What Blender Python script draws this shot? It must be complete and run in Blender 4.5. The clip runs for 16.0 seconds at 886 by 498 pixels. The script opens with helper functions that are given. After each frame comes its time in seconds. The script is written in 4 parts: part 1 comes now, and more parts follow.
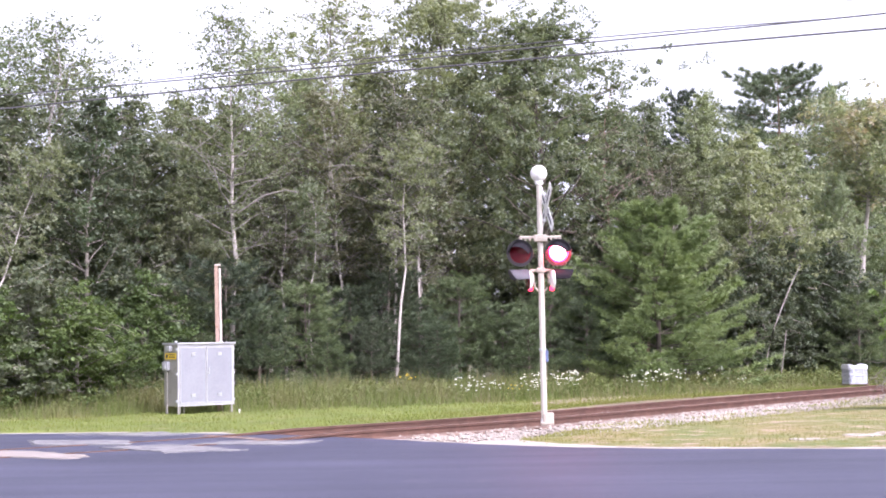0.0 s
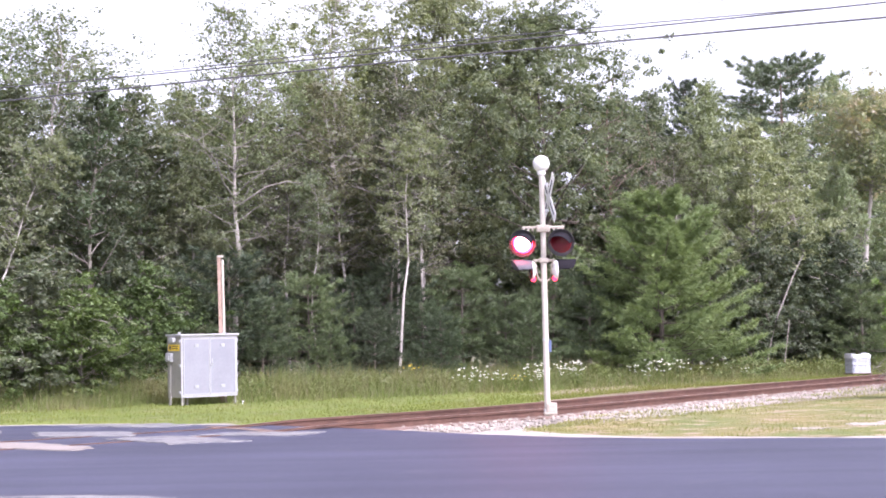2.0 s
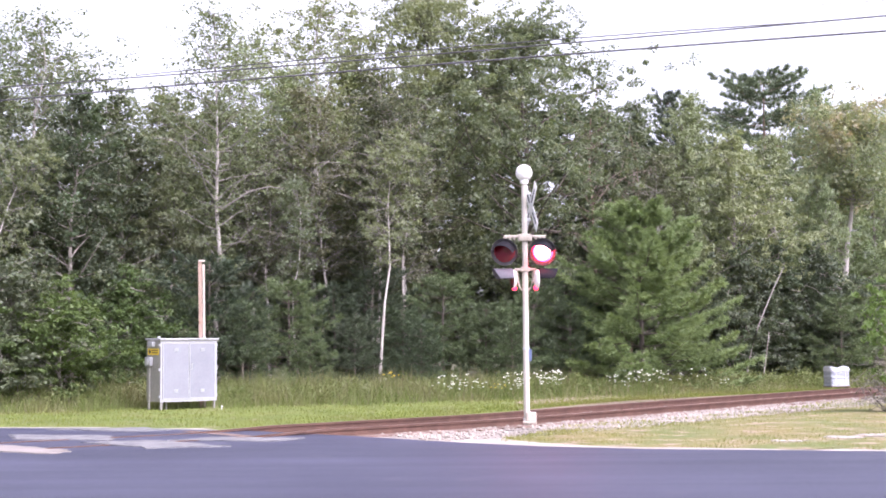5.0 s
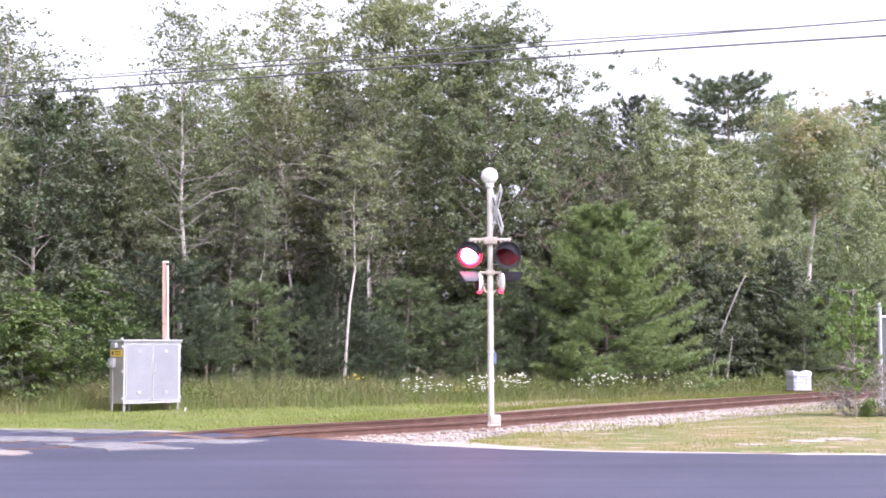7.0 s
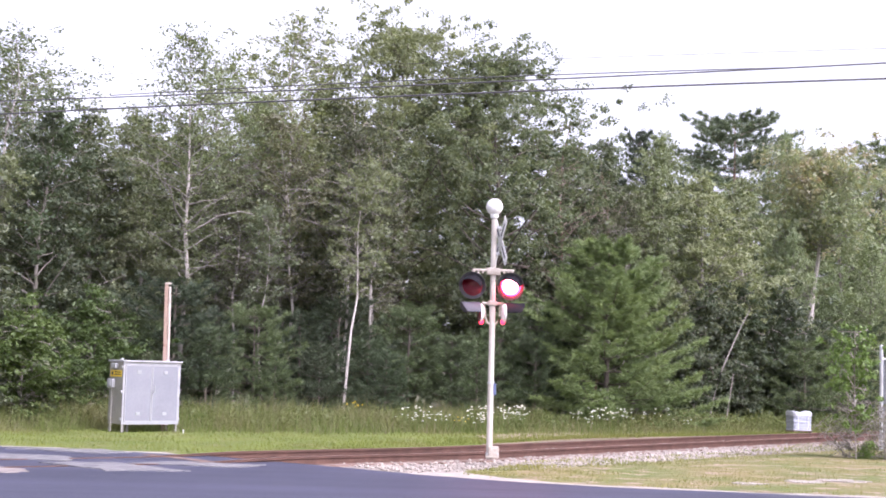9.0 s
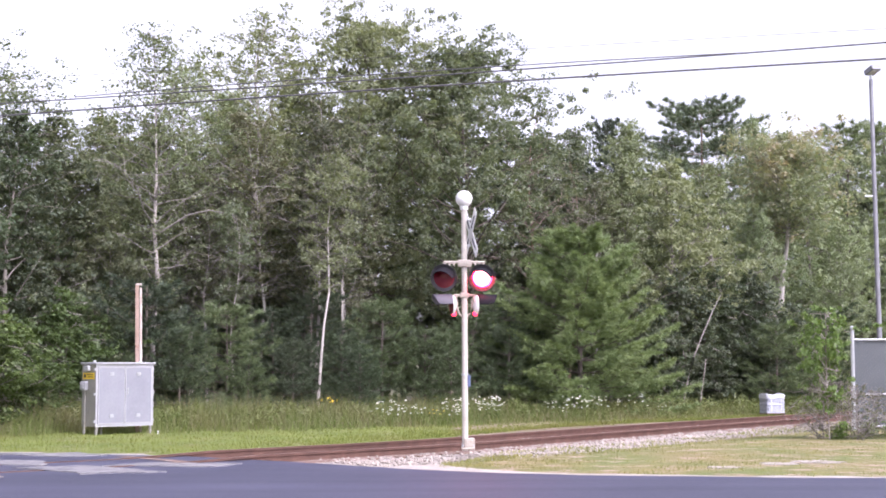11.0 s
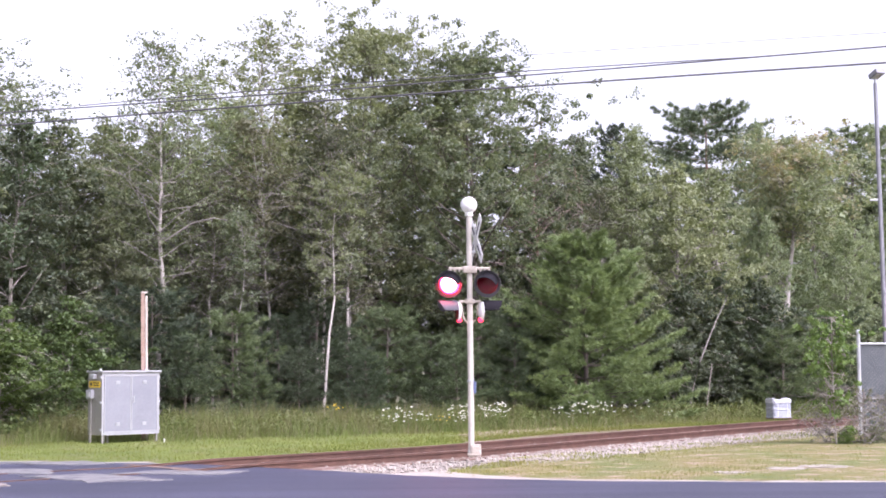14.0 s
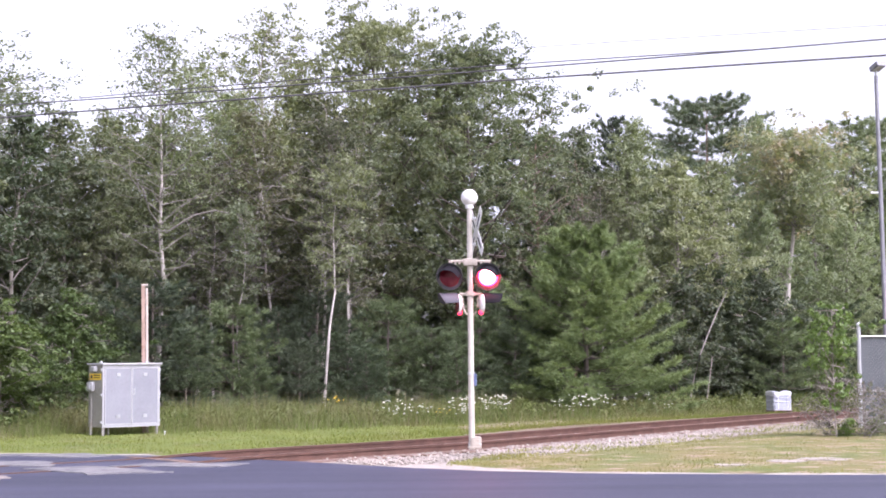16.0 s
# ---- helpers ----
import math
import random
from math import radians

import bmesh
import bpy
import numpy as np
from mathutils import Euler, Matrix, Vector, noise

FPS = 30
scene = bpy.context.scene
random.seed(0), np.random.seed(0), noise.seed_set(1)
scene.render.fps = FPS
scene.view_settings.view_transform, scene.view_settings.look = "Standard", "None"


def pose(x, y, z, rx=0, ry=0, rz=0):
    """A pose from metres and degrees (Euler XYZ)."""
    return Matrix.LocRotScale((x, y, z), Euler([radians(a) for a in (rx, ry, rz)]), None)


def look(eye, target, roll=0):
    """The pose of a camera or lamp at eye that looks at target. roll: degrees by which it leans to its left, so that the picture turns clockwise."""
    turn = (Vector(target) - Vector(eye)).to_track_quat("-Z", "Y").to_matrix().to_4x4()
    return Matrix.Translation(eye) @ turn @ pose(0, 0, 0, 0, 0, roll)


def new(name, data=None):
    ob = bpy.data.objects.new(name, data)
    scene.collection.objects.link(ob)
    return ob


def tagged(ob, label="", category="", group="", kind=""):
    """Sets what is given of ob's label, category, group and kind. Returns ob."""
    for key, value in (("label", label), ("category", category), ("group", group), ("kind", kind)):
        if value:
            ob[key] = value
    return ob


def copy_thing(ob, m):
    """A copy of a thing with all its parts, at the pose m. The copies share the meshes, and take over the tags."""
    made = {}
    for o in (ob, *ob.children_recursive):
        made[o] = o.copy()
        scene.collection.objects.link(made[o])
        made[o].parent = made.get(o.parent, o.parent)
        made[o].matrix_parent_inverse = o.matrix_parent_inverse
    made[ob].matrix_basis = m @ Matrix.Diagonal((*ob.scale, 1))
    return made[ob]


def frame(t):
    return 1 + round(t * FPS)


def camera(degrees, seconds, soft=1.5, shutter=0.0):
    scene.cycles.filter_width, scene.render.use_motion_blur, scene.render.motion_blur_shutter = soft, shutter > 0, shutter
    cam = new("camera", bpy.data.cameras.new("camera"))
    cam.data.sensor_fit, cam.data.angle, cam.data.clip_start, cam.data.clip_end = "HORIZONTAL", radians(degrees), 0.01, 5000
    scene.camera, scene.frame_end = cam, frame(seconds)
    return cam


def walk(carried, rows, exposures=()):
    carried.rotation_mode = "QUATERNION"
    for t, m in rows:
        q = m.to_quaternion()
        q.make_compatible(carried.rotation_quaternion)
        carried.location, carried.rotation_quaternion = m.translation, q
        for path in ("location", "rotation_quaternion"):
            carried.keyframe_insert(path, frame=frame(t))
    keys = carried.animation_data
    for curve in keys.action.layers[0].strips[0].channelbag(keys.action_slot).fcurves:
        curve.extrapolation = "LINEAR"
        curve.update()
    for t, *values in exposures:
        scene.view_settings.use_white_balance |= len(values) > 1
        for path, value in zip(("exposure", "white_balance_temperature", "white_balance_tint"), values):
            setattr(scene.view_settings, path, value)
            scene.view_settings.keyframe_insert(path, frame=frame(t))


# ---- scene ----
cam = camera(33.56, 16.0, soft=1.75)
EYE = 1.6
ROWS = [
    (0.0, 93.457, 0.897, 0.050),
    (0.5, 93.294, 1.056, 0.455),
    (1.0, 93.199, 0.578, 0.420),
    (1.5, 93.158, 0.562, 0.271),
    (2.0, 93.093, 1.095, 0.167),
    (2.5, 93.045, 1.117, -0.057),
    (3.0, 93.005, 1.252, -0.234),
    (3.5, 92.994, 0.968, -0.330),
    (4.0, 93.236, 0.061, -0.338),
    (4.2, 93.443, 0.078, -0.324),
    (6.5, 93.229, 0.510, -1.674),
    (7.0, 93.487, 0.054, -1.963),
    (7.5, 93.644, 0.456, -2.245),
    (8.0, 94.087, -0.380, -2.342),
    (8.5, 94.402, -1.658, -2.305),
    (9.0, 94.634, -1.610, -1.947),
    (9.5, 94.516, 0.220, -2.204),
    (9.7, 94.331, 0.442, -2.577),
    (11.8, 94.448, 0.010, -2.982),
    (12.0, 94.466, 0.227, -2.807),
    (12.5, 94.461, 0.293, -2.459),
    (13.0, 94.453, 0.361, -2.474),
    (13.5, 94.573, 0.262, -2.580),
    (14.0, 94.619, 0.359, -2.744),
    (14.5, 94.577, -0.122, -2.890),
    (15.0, 94.501, -0.415, -2.975),
    (15.5, 94.376, -0.928, -3.071),
    (16.0, 94.329, 0.337, -2.728),
]
walk(cam, [(t, pose(0, 0, EYE, rx, ry, rz)) for t, rx, ry, rz in ROWS],
     exposures=[(0.0, 1.48, 5930, 29), (7.5, 1.47, 5930, 29), (9.0, 1.26, 5930, 29), (16.0, 1.24, 5930, 29)])

# ---- sky and sun: bright even overcast, the sun diffused behind the viewer's right shoulder ----
SUN_EL, SUN_AZ = radians(48), radians(140)
world = bpy.data.worlds.new("sky")
scene.world = world
world.use_nodes = True
wn, wl = world.node_tree.nodes, world.node_tree.links
sky = wn.new("ShaderNodeTexSky")
sky.sky_type, sky.sun_disc, sky.sun_elevation, sky.sun_rotation = "NISHITA", False, SUN_EL, SUN_AZ
sky.air_density, sky.dust_density, sky.ozone_density = 1.0, 4.0, 1.0
cloud = wn.new("ShaderNodeHueSaturation")
cloud.inputs["Saturation"].default_value = 0.22
wl.new(sky.outputs[0], cloud.inputs["Color"])
wl.new(cloud.outputs[0], wn["Background"].inputs["Color"])
wn["Background"].inputs["Strength"].default_value = 0.15
sun = new("sun", bpy.data.lights.new("sun", "SUN"))
sun.data.energy, sun.data.angle, sun.data.color = 1.5, radians(25), (1.0, 0.97, 0.93)
sd = Vector((math.sin(SUN_AZ) * math.cos(SUN_EL), math.cos(SUN_AZ) * math.cos(SUN_EL), math.sin(SUN_EL)))
sun.matrix_world = look(sd * 50, (0, 0, 0))


# ---- materials ----
def shader(name):
    m = bpy.data.materials.new(name)
    m.use_nodes = True
    nt = m.node_tree
    return m, nt, nt.nodes["Principled BSDF"]


def link_noise(nt, scale, detail=6.0, rough=0.6, coord="Object"):
    tc, nz = nt.nodes.new("ShaderNodeTexCoord"), nt.nodes.new("ShaderNodeTexNoise")
    nz.inputs["Scale"].default_value, nz.inputs["Detail"].default_value, nz.inputs["Roughness"].default_value = scale, detail, rough
    nt.links.new(tc.outputs[coord], nz.inputs["Vector"])
    return nz.outputs["Fac"]


def mix(nt, fac, a, b, blend="MIX"):
    n = nt.nodes.new("ShaderNodeMix")
    n.data_type, n.blend_type = "RGBA", blend
    for sock, v in ((0, fac), (6, a), (7, b)):
        if isinstance(v, bpy.types.NodeSocket):
            nt.links.new(v, n.inputs[sock])
        else:
            n.inputs[sock].default_value = v if sock == 0 else (*v, 1)
    return n.outputs[2]


def ramp(nt, fac, lo, hi):
    n = nt.nodes.new("ShaderNodeMapRange")
    n.inputs[1].default_value, n.inputs[2].default_value = lo, hi
    nt.links.new(fac, n.inputs[0])
    return n.outputs[0]


def surface(name, c1, c2, coarse=1.5, fine=40.0, rough=0.7, metal=0.0, bump=0.3, bump_size=0.01, c3=None, c3_at=(0.55, 0.7), spec=0.5, vary=0.27):
    m, nt, b = shader(name)
    f1, f2 = link_noise(nt, coarse), link_noise(nt, fine, 4.0)
    col = mix(nt, ramp(nt, f1, 0.35, 0.65), c1, c2)
    if c3:
        f3 = link_noise(nt, coarse * 2.7, 8.0, 0.7)
        col = mix(nt, ramp(nt, f3, *c3_at), col, c3)
    dark = mix(nt, ramp(nt, f2, 0.2, 0.8), (1 - vary,) * 3, (1 + vary,) * 3)
    col = mix(nt, 1.0, col, dark, "MULTIPLY")
    nt.links.new(col, b.inputs["Base Color"])
    b.inputs["Roughness"].default_value, b.inputs["Metallic"].default_value = rough, metal
    b.inputs["Specular IOR Level"].default_value = spec
    bp = nt.nodes.new("ShaderNodeBump")
    bp.inputs["Strength"].default_value, bp.inputs["Distance"].default_value = bump, bump_size
    nt.links.new(f2, bp.inputs["Height"])
    nt.links.new(bp.outputs[0], b.inputs["Normal"])
    return m


def foliage(name, c1, c2, c3, through_light=0.38, rough=0.5):
    """Leaves: colour differs leaf by leaf and tree by tree; some light comes through."""
    m, nt, b = shader(name)
    geo, info = nt.nodes.new("ShaderNodeNewGeometry"), nt.nodes.new("ShaderNodeObjectInfo")
    col = mix(nt, geo.outputs["Random Per Island"], c1, c2)
    patch = ramp(nt, link_noise(nt, 0.55, 3.0), 0.48, 0.72)
    col = mix(nt, patch, col, c3)
    tint = mix(nt, info.outputs["Random"], (0.78, 0.82, 0.8), (1.2, 1.15, 1.1))
    col = mix(nt, 1.0, col, tint, "MULTIPLY")
    nt.links.new(col, b.inputs["Base Color"])
    b.inputs["Roughness"].default_value = rough
    tr, sh = nt.nodes.new("ShaderNodeBsdfTranslucent"), nt.nodes.new("ShaderNodeMixShader")
    nt.links.new(mix(nt, 1.0, col, (1.15, 1.2, 0.6), "MULTIPLY"), tr.inputs["Color"])
    sh.inputs[0].default_value = through_light
    nt.links.new(b.outputs[0], sh.inputs[1])
    nt.links.new(tr.outputs[0], sh.inputs[2])
    nt.links.new(sh.outputs[0], nt.nodes["Material Output"].inputs["Surface"])
    return m


M_ASPHALT = surface("asphalt", (0.044, 0.046, 0.074), (0.059, 0.061, 0.095), 0.35, 90, 0.6, 0, 0.5, 0.006, (0.1, 0.098, 0.115), (0.6, 0.8))
nt_road = M_ASPHALT.node_tree
bsdf_road = nt_road.nodes["Principled BSDF"]
coat = bsdf_road.inputs["Base Color"].links[0].from_socket
tc_road, map_road, nz_road = nt_road.nodes.new("ShaderNodeTexCoord"), nt_road.nodes.new("ShaderNodeMapping"), nt_road.nodes.new("ShaderNodeTexNoise")
map_road.inputs["Scale"].default_value, map_road.inputs["Rotation"].default_value = (0.05, 1.6, 1.0), (0, 0, radians(4))
nz_road.inputs["Scale"].default_value, nz_road.inputs["Detail"].default_value = 1.0, 5.0
nt_road.links.new(tc_road.outputs["Object"], map_road.inputs[0])
nt_road.links.new(map_road.outputs[0], nz_road.inputs["Vector"])
streak = mix(nt_road, ramp(nt_road, nz_road.outputs["Fac"], 0.3, 0.7), (0.78, 0.78, 0.8), (1.22, 1.2, 1.2))
nt_road.links.new(mix(nt_road, 1.0, coat, streak, "MULTIPLY"), bsdf_road.inputs["Base Color"])
M_PANEL = surface("worn_concrete", (0.165, 0.16, 0.165), (0.22, 0.212, 0.21), 1.2, 60, 0.85, 0, 0.4, 0.006, (0.085, 0.083, 0.1), (0.5, 0.64))
M_TAN = surface("tan_concrete", (0.22, 0.19, 0.17), (0.28, 0.245, 0.225), 1.2, 60, 0.85, 0, 0.4, 0.006)
M_SAND = surface("sandy_gravel", (0.33, 0.29, 0.25), (0.43, 0.39, 0.34), 1.8, 70, 0.9, 0, 0.6, 0.012, (0.24, 0.22, 0.18))
M_LAWN = surface("mown_grass", (0.112, 0.152, 0.026), (0.172, 0.208, 0.036), 0.5, 60, 0.85, 0, 0.8, 0.03, (0.24, 0.2, 0.11), (0.52, 0.72))
M_DRY = surface("dry_grass", (0.24, 0.195, 0.08), (0.13, 0.165, 0.038), 0.6, 60, 0.9, 0, 0.8, 0.03, (0.35, 0.265, 0.19), (0.5, 0.62))
M_SOIL = surface("forest_soil", (0.09, 0.085, 0.05), (0.12, 0.12, 0.06), 0.6, 30, 0.95, 0, 0.8, 0.03, (0.07, 0.055, 0.04))
M_BED = surface("ballast_bed", (0.29, 0.255, 0.225), (0.37, 0.33, 0.29), 1.5, 40, 0.9, 0, 0.9, 0.04, (0.22, 0.19, 0.165))
M_STONE = surface("crushed_stone", (0.27, 0.236, 0.2), (0.41, 0.365, 0.315), 3.0, 60, 0.85, 0, 0.3, 0.005, (0.3, 0.26, 0.24), (0.55, 0.7))
M_RUST = surface("rusty_rail", (0.09, 0.048, 0.036), (0.14, 0.075, 0.055), 4, 60, 0.75, 0.2, 0.3, 0.004)
M_HEAD = surface("worn_railhead", (0.2, 0.13, 0.11), (0.3, 0.22, 0.19), 5, 60, 0.5, 0.5, 0.2, 0.002)
M_TIEDIRT = surface("rust_stained_stone", (0.17, 0.11, 0.085), (0.25, 0.17, 0.14), 2.6, 40, 0.9, 0, 0.8, 0.03, (0.32, 0.27, 0.235), (0.5, 0.66))
M_TIE = surface("weathered_tie", (0.14, 0.09, 0.065), (0.2, 0.14, 0.11), 3, 50, 0.9, 0, 0.6, 0.01)
M_MAST = surface("aged_white_paint", (0.44, 0.405, 0.355), (0.5, 0.465, 0.415), 2.5, 60, 0.5, 0, 0.15, 0.002, (0.47, 0.41, 0.36), (0.55, 0.75))
M_WHITE = surface("white_paint", (0.74, 0.74, 0.74), (0.8, 0.79, 0.77), 3, 60, 0.5, 0, 0.15, 0.002, (0.6, 0.57, 0.52), (0.62, 0.8))
M_CREAM = surface("weathered_cream_paint", (0.38, 0.33, 0.28), (0.44, 0.39, 0.33), 5, 60, 0.6, 0, 0.15, 0.002)
M_BLACK = surface("black_enamel", (0.042, 0.04, 0.044), (0.055, 0.052, 0.056), 6, 60, 0.6, 0, 0.1, 0.001)
M_HOOD = surface("matt_black_hood", (0.014, 0.012, 0.016), (0.02, 0.018, 0.022), 6, 60, 0.85, 0, 0.1, 0.001, spec=0.1)
# hood black lightened to grey for the light falling on it
M_HOODGREY = surface("lit_hood_grey", (0.075, 0.075, 0.09), (0.1, 0.1, 0.12), 5, 60, 0.8, 0, 0.1, 0.001)
M_CAB = surface("painted_aluminium", (0.235, 0.24, 0.27), (0.275, 0.28, 0.31), 1.4, 22, 0.42, 0.25, 0.1, 0.001, vary=0.08)
M_CABFRAME = surface("aluminium_frame", (0.38, 0.38, 0.4), (0.44, 0.44, 0.455), 2.0, 20, 0.4, 0.3, 0.1, 0.001, vary=0.1)
M_CABSIDE = surface("weathered_aluminium", (0.27, 0.26, 0.24), (0.34, 0.32, 0.29), 2.0, 50, 0.5, 0.2, 0.1, 0.001, (0.2, 0.18, 0.15))
M_YELLOW = surface("yellow_sign", (0.75, 0.5, 0.03), (0.8, 0.55, 0.05), 4, 60, 0.5, 0, 0.05, 0.001)
M_STEEL = surface("galvanised_steel", (0.42, 0.43, 0.44), (0.52, 0.53, 0.54), 4, 60, 0.45, 0.5, 0.1, 0.001)
M_POST = surface("bare_post_wood", (0.27, 0.18, 0.14), (0.35, 0.26, 0.21), 3, 50, 0.85, 0, 0.4, 0.004, (0.26, 0.15, 0.1))
M_POSTW = surface("peeling_pale_board", (0.44, 0.37, 0.33), (0.52, 0.46, 0.41), 3, 50, 0.8, 0, 0.3, 0.003, (0.42, 0.3, 0.24))
M_WRAP = surface("white_plastic_wrap", (0.5, 0.52, 0.56), (0.6, 0.61, 0.64), 4, 20, 0.3, 0, 0.5, 0.01)
M_BAG = surface("pale_blocks", (0.3, 0.32, 0.37), (0.38, 0.4, 0.45), 4, 30, 0.5, 0, 0.3, 0.004)
M_BLUE = surface("blue_tag", (0.1, 0.13, 0.24), (0.13, 0.16, 0.28), 4, 60, 0.5, 0, 0.05, 0.001)
M_WIRE = surface("cable_sheath", (0.085, 0.08, 0.085), (0.12, 0.115, 0.12), 2, 60, 0.5, 0, 0.05, 0.001)
M_LAMPPOST = surface("weathered_bronze_paint", (0.2, 0.2, 0.22), (0.25, 0.25, 0.27), 3, 60, 0.45, 0.2, 0.1, 0.001)
M_SCREEN = surface("grey_fence_screen", (0.1, 0.115, 0.12), (0.14, 0.155, 0.16), 2, 80, 0.85, 0, 0.4, 0.003)
M_BIRCH = surface("birch_bark", (0.5, 0.46, 0.42), (0.38, 0.34, 0.31), 2.5, 18, 0.8, 0, 0.4, 0.008, (0.16, 0.13, 0.11), (0.6, 0.68))
M_GREYBARK = surface("grey_bark", (0.24, 0.21, 0.18), (0.32, 0.29, 0.26), 3, 24, 0.9, 0, 0.6, 0.012, (0.15, 0.12, 0.1))
M_DARKBARK = surface("dark_bark", (0.11, 0.09, 0.075), (0.16, 0.13, 0.11), 3, 24, 0.9, 0, 0.6, 0.012)
M_PINEBARK = surface("pine_bark", (0.26, 0.17, 0.13), (0.33, 0.23, 0.18), 3, 24, 0.9, 0, 0.6, 0.012)
M_LEAF = foliage("broad_leaves", (0.125, 0.150, 0.101), (0.208, 0.221, 0.143), (0.176, 0.221, 0.113))
# light green leaves, paled and blued further to paint in distance haze
M_LEAF_L = foliage("hazy_light_leaves", (0.194, 0.241, 0.151), (0.278, 0.330, 0.204), (0.236, 0.295, 0.171))
# broad leaves darkened: the shade in and under the wood is in this colour
M_LEAF_D = foliage("shade_dark_leaves", (0.068, 0.090, 0.062), (0.120, 0.139, 0.086), (0.094, 0.139, 0.073))
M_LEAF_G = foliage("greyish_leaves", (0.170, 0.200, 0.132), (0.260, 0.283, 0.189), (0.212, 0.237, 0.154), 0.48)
# yellow-green of the leaf plus haze, added as lightness and blue
M_LEAF_Y = foliage("hazy_yellow_green_leaves", (0.181, 0.212, 0.127), (0.262, 0.297, 0.179), (0.223, 0.256, 0.150))
M_TWIG = surface("pale_twigs", (0.21, 0.19, 0.17), (0.29, 0.265, 0.235), 3, 24, 0.85, 0, 0.4, 0.006)
M_DIRT = surface("dry_brown_dirt", (0.23, 0.175, 0.125), (0.29, 0.225, 0.165), 0.8, 50, 0.95, 0, 0.6, 0.02, (0.2, 0.2, 0.08), (0.52, 0.66))
M_LEAF_E = foliage("fresh_green_leaves", (0.075, 0.115, 0.040), (0.124, 0.174, 0.058), (0.099, 0.152, 0.045))
M_LEAF_S = foliage("sapling_leaves", (0.11, 0.18, 0.05), (0.17, 0.25, 0.075), (0.14, 0.22, 0.065))
# autumn colour with extra blue standing in for haze
M_LEAF_O = foliage("hazy_turning_leaves", (0.256, 0.305, 0.220), (0.366, 0.378, 0.263), (0.439, 0.329, 0.263), 0.5)
M_NEEDLE = foliage("pine_needles", (0.062, 0.091, 0.049), (0.100, 0.135, 0.065), (0.082, 0.124, 0.048), 0.15)
M_NEEDLE_D = foliage("dark_pine_needles", (0.05, 0.072, 0.045), (0.085, 0.11, 0.06), (0.065, 0.095, 0.05), 0.15)
# pale bluish needles: distance haze mixed into their colour
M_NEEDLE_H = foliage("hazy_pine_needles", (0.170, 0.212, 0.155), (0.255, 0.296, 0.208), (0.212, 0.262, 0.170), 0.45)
M_NEEDLE_L = foliage("bright_pine_needles", (0.164, 0.230, 0.100), (0.261, 0.327, 0.138), (0.241, 0.308, 0.113), 0.2)
M_NEEDLE_P = foliage("mid_green_pine_needles", (0.09, 0.13, 0.062), (0.14, 0.185, 0.085), (0.12, 0.165, 0.07), 0.15)
M_GRASS = foliage("tall_grass", (0.101, 0.139, 0.033), (0.155, 0.194, 0.051), (0.186, 0.175, 0.077), 0.3, 0.6)
M_SEED = foliage("straw_stems", (0.234, 0.198, 0.117), (0.297, 0.261, 0.153), (0.198, 0.180, 0.090), 0.3, 0.6)
M_TURF = foliage("turf_blades", (0.130, 0.171, 0.027), (0.210, 0.239, 0.041), (0.226, 0.210, 0.063), 0.3, 0.6)
M_STRAW = foliage("dry_blades", (0.19, 0.205, 0.058), (0.3, 0.27, 0.1), (0.14, 0.185, 0.042), 0.3, 0.6)
M_LEAF_B = foliage("browned_thin_leaves", (0.115, 0.121, 0.085), (0.172, 0.175, 0.122), (0.146, 0.153, 0.101), 0.45)
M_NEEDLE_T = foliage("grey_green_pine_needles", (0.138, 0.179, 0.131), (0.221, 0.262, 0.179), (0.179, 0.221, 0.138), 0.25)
M_BROWNTWIG = surface("dead_brown_twigs", (0.2, 0.15, 0.125), (0.27, 0.21, 0.18), 3, 24, 0.85, 0, 0.4, 0.006)
M_LEAF_W = foliage("weed_leaves", (0.112, 0.150, 0.043), (0.172, 0.202, 0.065), (0.189, 0.181, 0.073), 0.3)
M_PETAL = foliage("white_petals", (0.75, 0.75, 0.72), (0.82, 0.82, 0.8), (0.7, 0.7, 0.66), 0.2)
M_GOLD = foliage("yellow_petals", (0.7, 0.5, 0.04), (0.78, 0.6, 0.06), (0.65, 0.5, 0.06), 0.2)


def lens_material(name, lit):
    """Red signal lens: the lit face glows, hottest in its middle, its red rim standing in for the halo; the other is
    dark red glass.
    """
    m, nt, b = shader(name)
    b.inputs["Base Color"].default_value = (0.14, 0.011, 0.02, 1)
    b.inputs["Roughness"].default_value = 0.25
    if lit:
        tc, le = nt.nodes.new("ShaderNodeTexCoord"), nt.nodes.new("ShaderNodeVectorMath")
        flat = nt.nodes.new("ShaderNodeVectorMath")
        flat.operation, flat.inputs[1].default_value = "MULTIPLY", (1, 0, 1)
        le.operation = "LENGTH"
        nt.links.new(tc.outputs["Object"], flat.inputs[0])
        nt.links.new(flat.outputs[0], le.inputs[0])
        # white core kept short of the edge; the red outside it paints the halo
        core = ramp(nt, le.outputs["Value"], 0.16, 0.105)
        nt.links.new(mix(nt, core, (0.3, 0.004, 0.011), (1.0, 0.17, 0.19)), b.inputs["Emission Color"])
        b.inputs["Emission Strength"].default_value = 46.0
    return m


M_LIT = lens_material("lit_red_lens", True)
M_UNLIT = lens_material("dark_red_lens", False)
m_small, nt_small, b_small = shader("small_red_light")
b_small.inputs["Base Color"].default_value = (0.3, 0.01, 0.02, 1)
b_small.inputs["Emission Color"].default_value, b_small.inputs["Emission Strength"].default_value = (1.0, 0.03, 0.07, 1), 2.2
M_SMALL = m_small


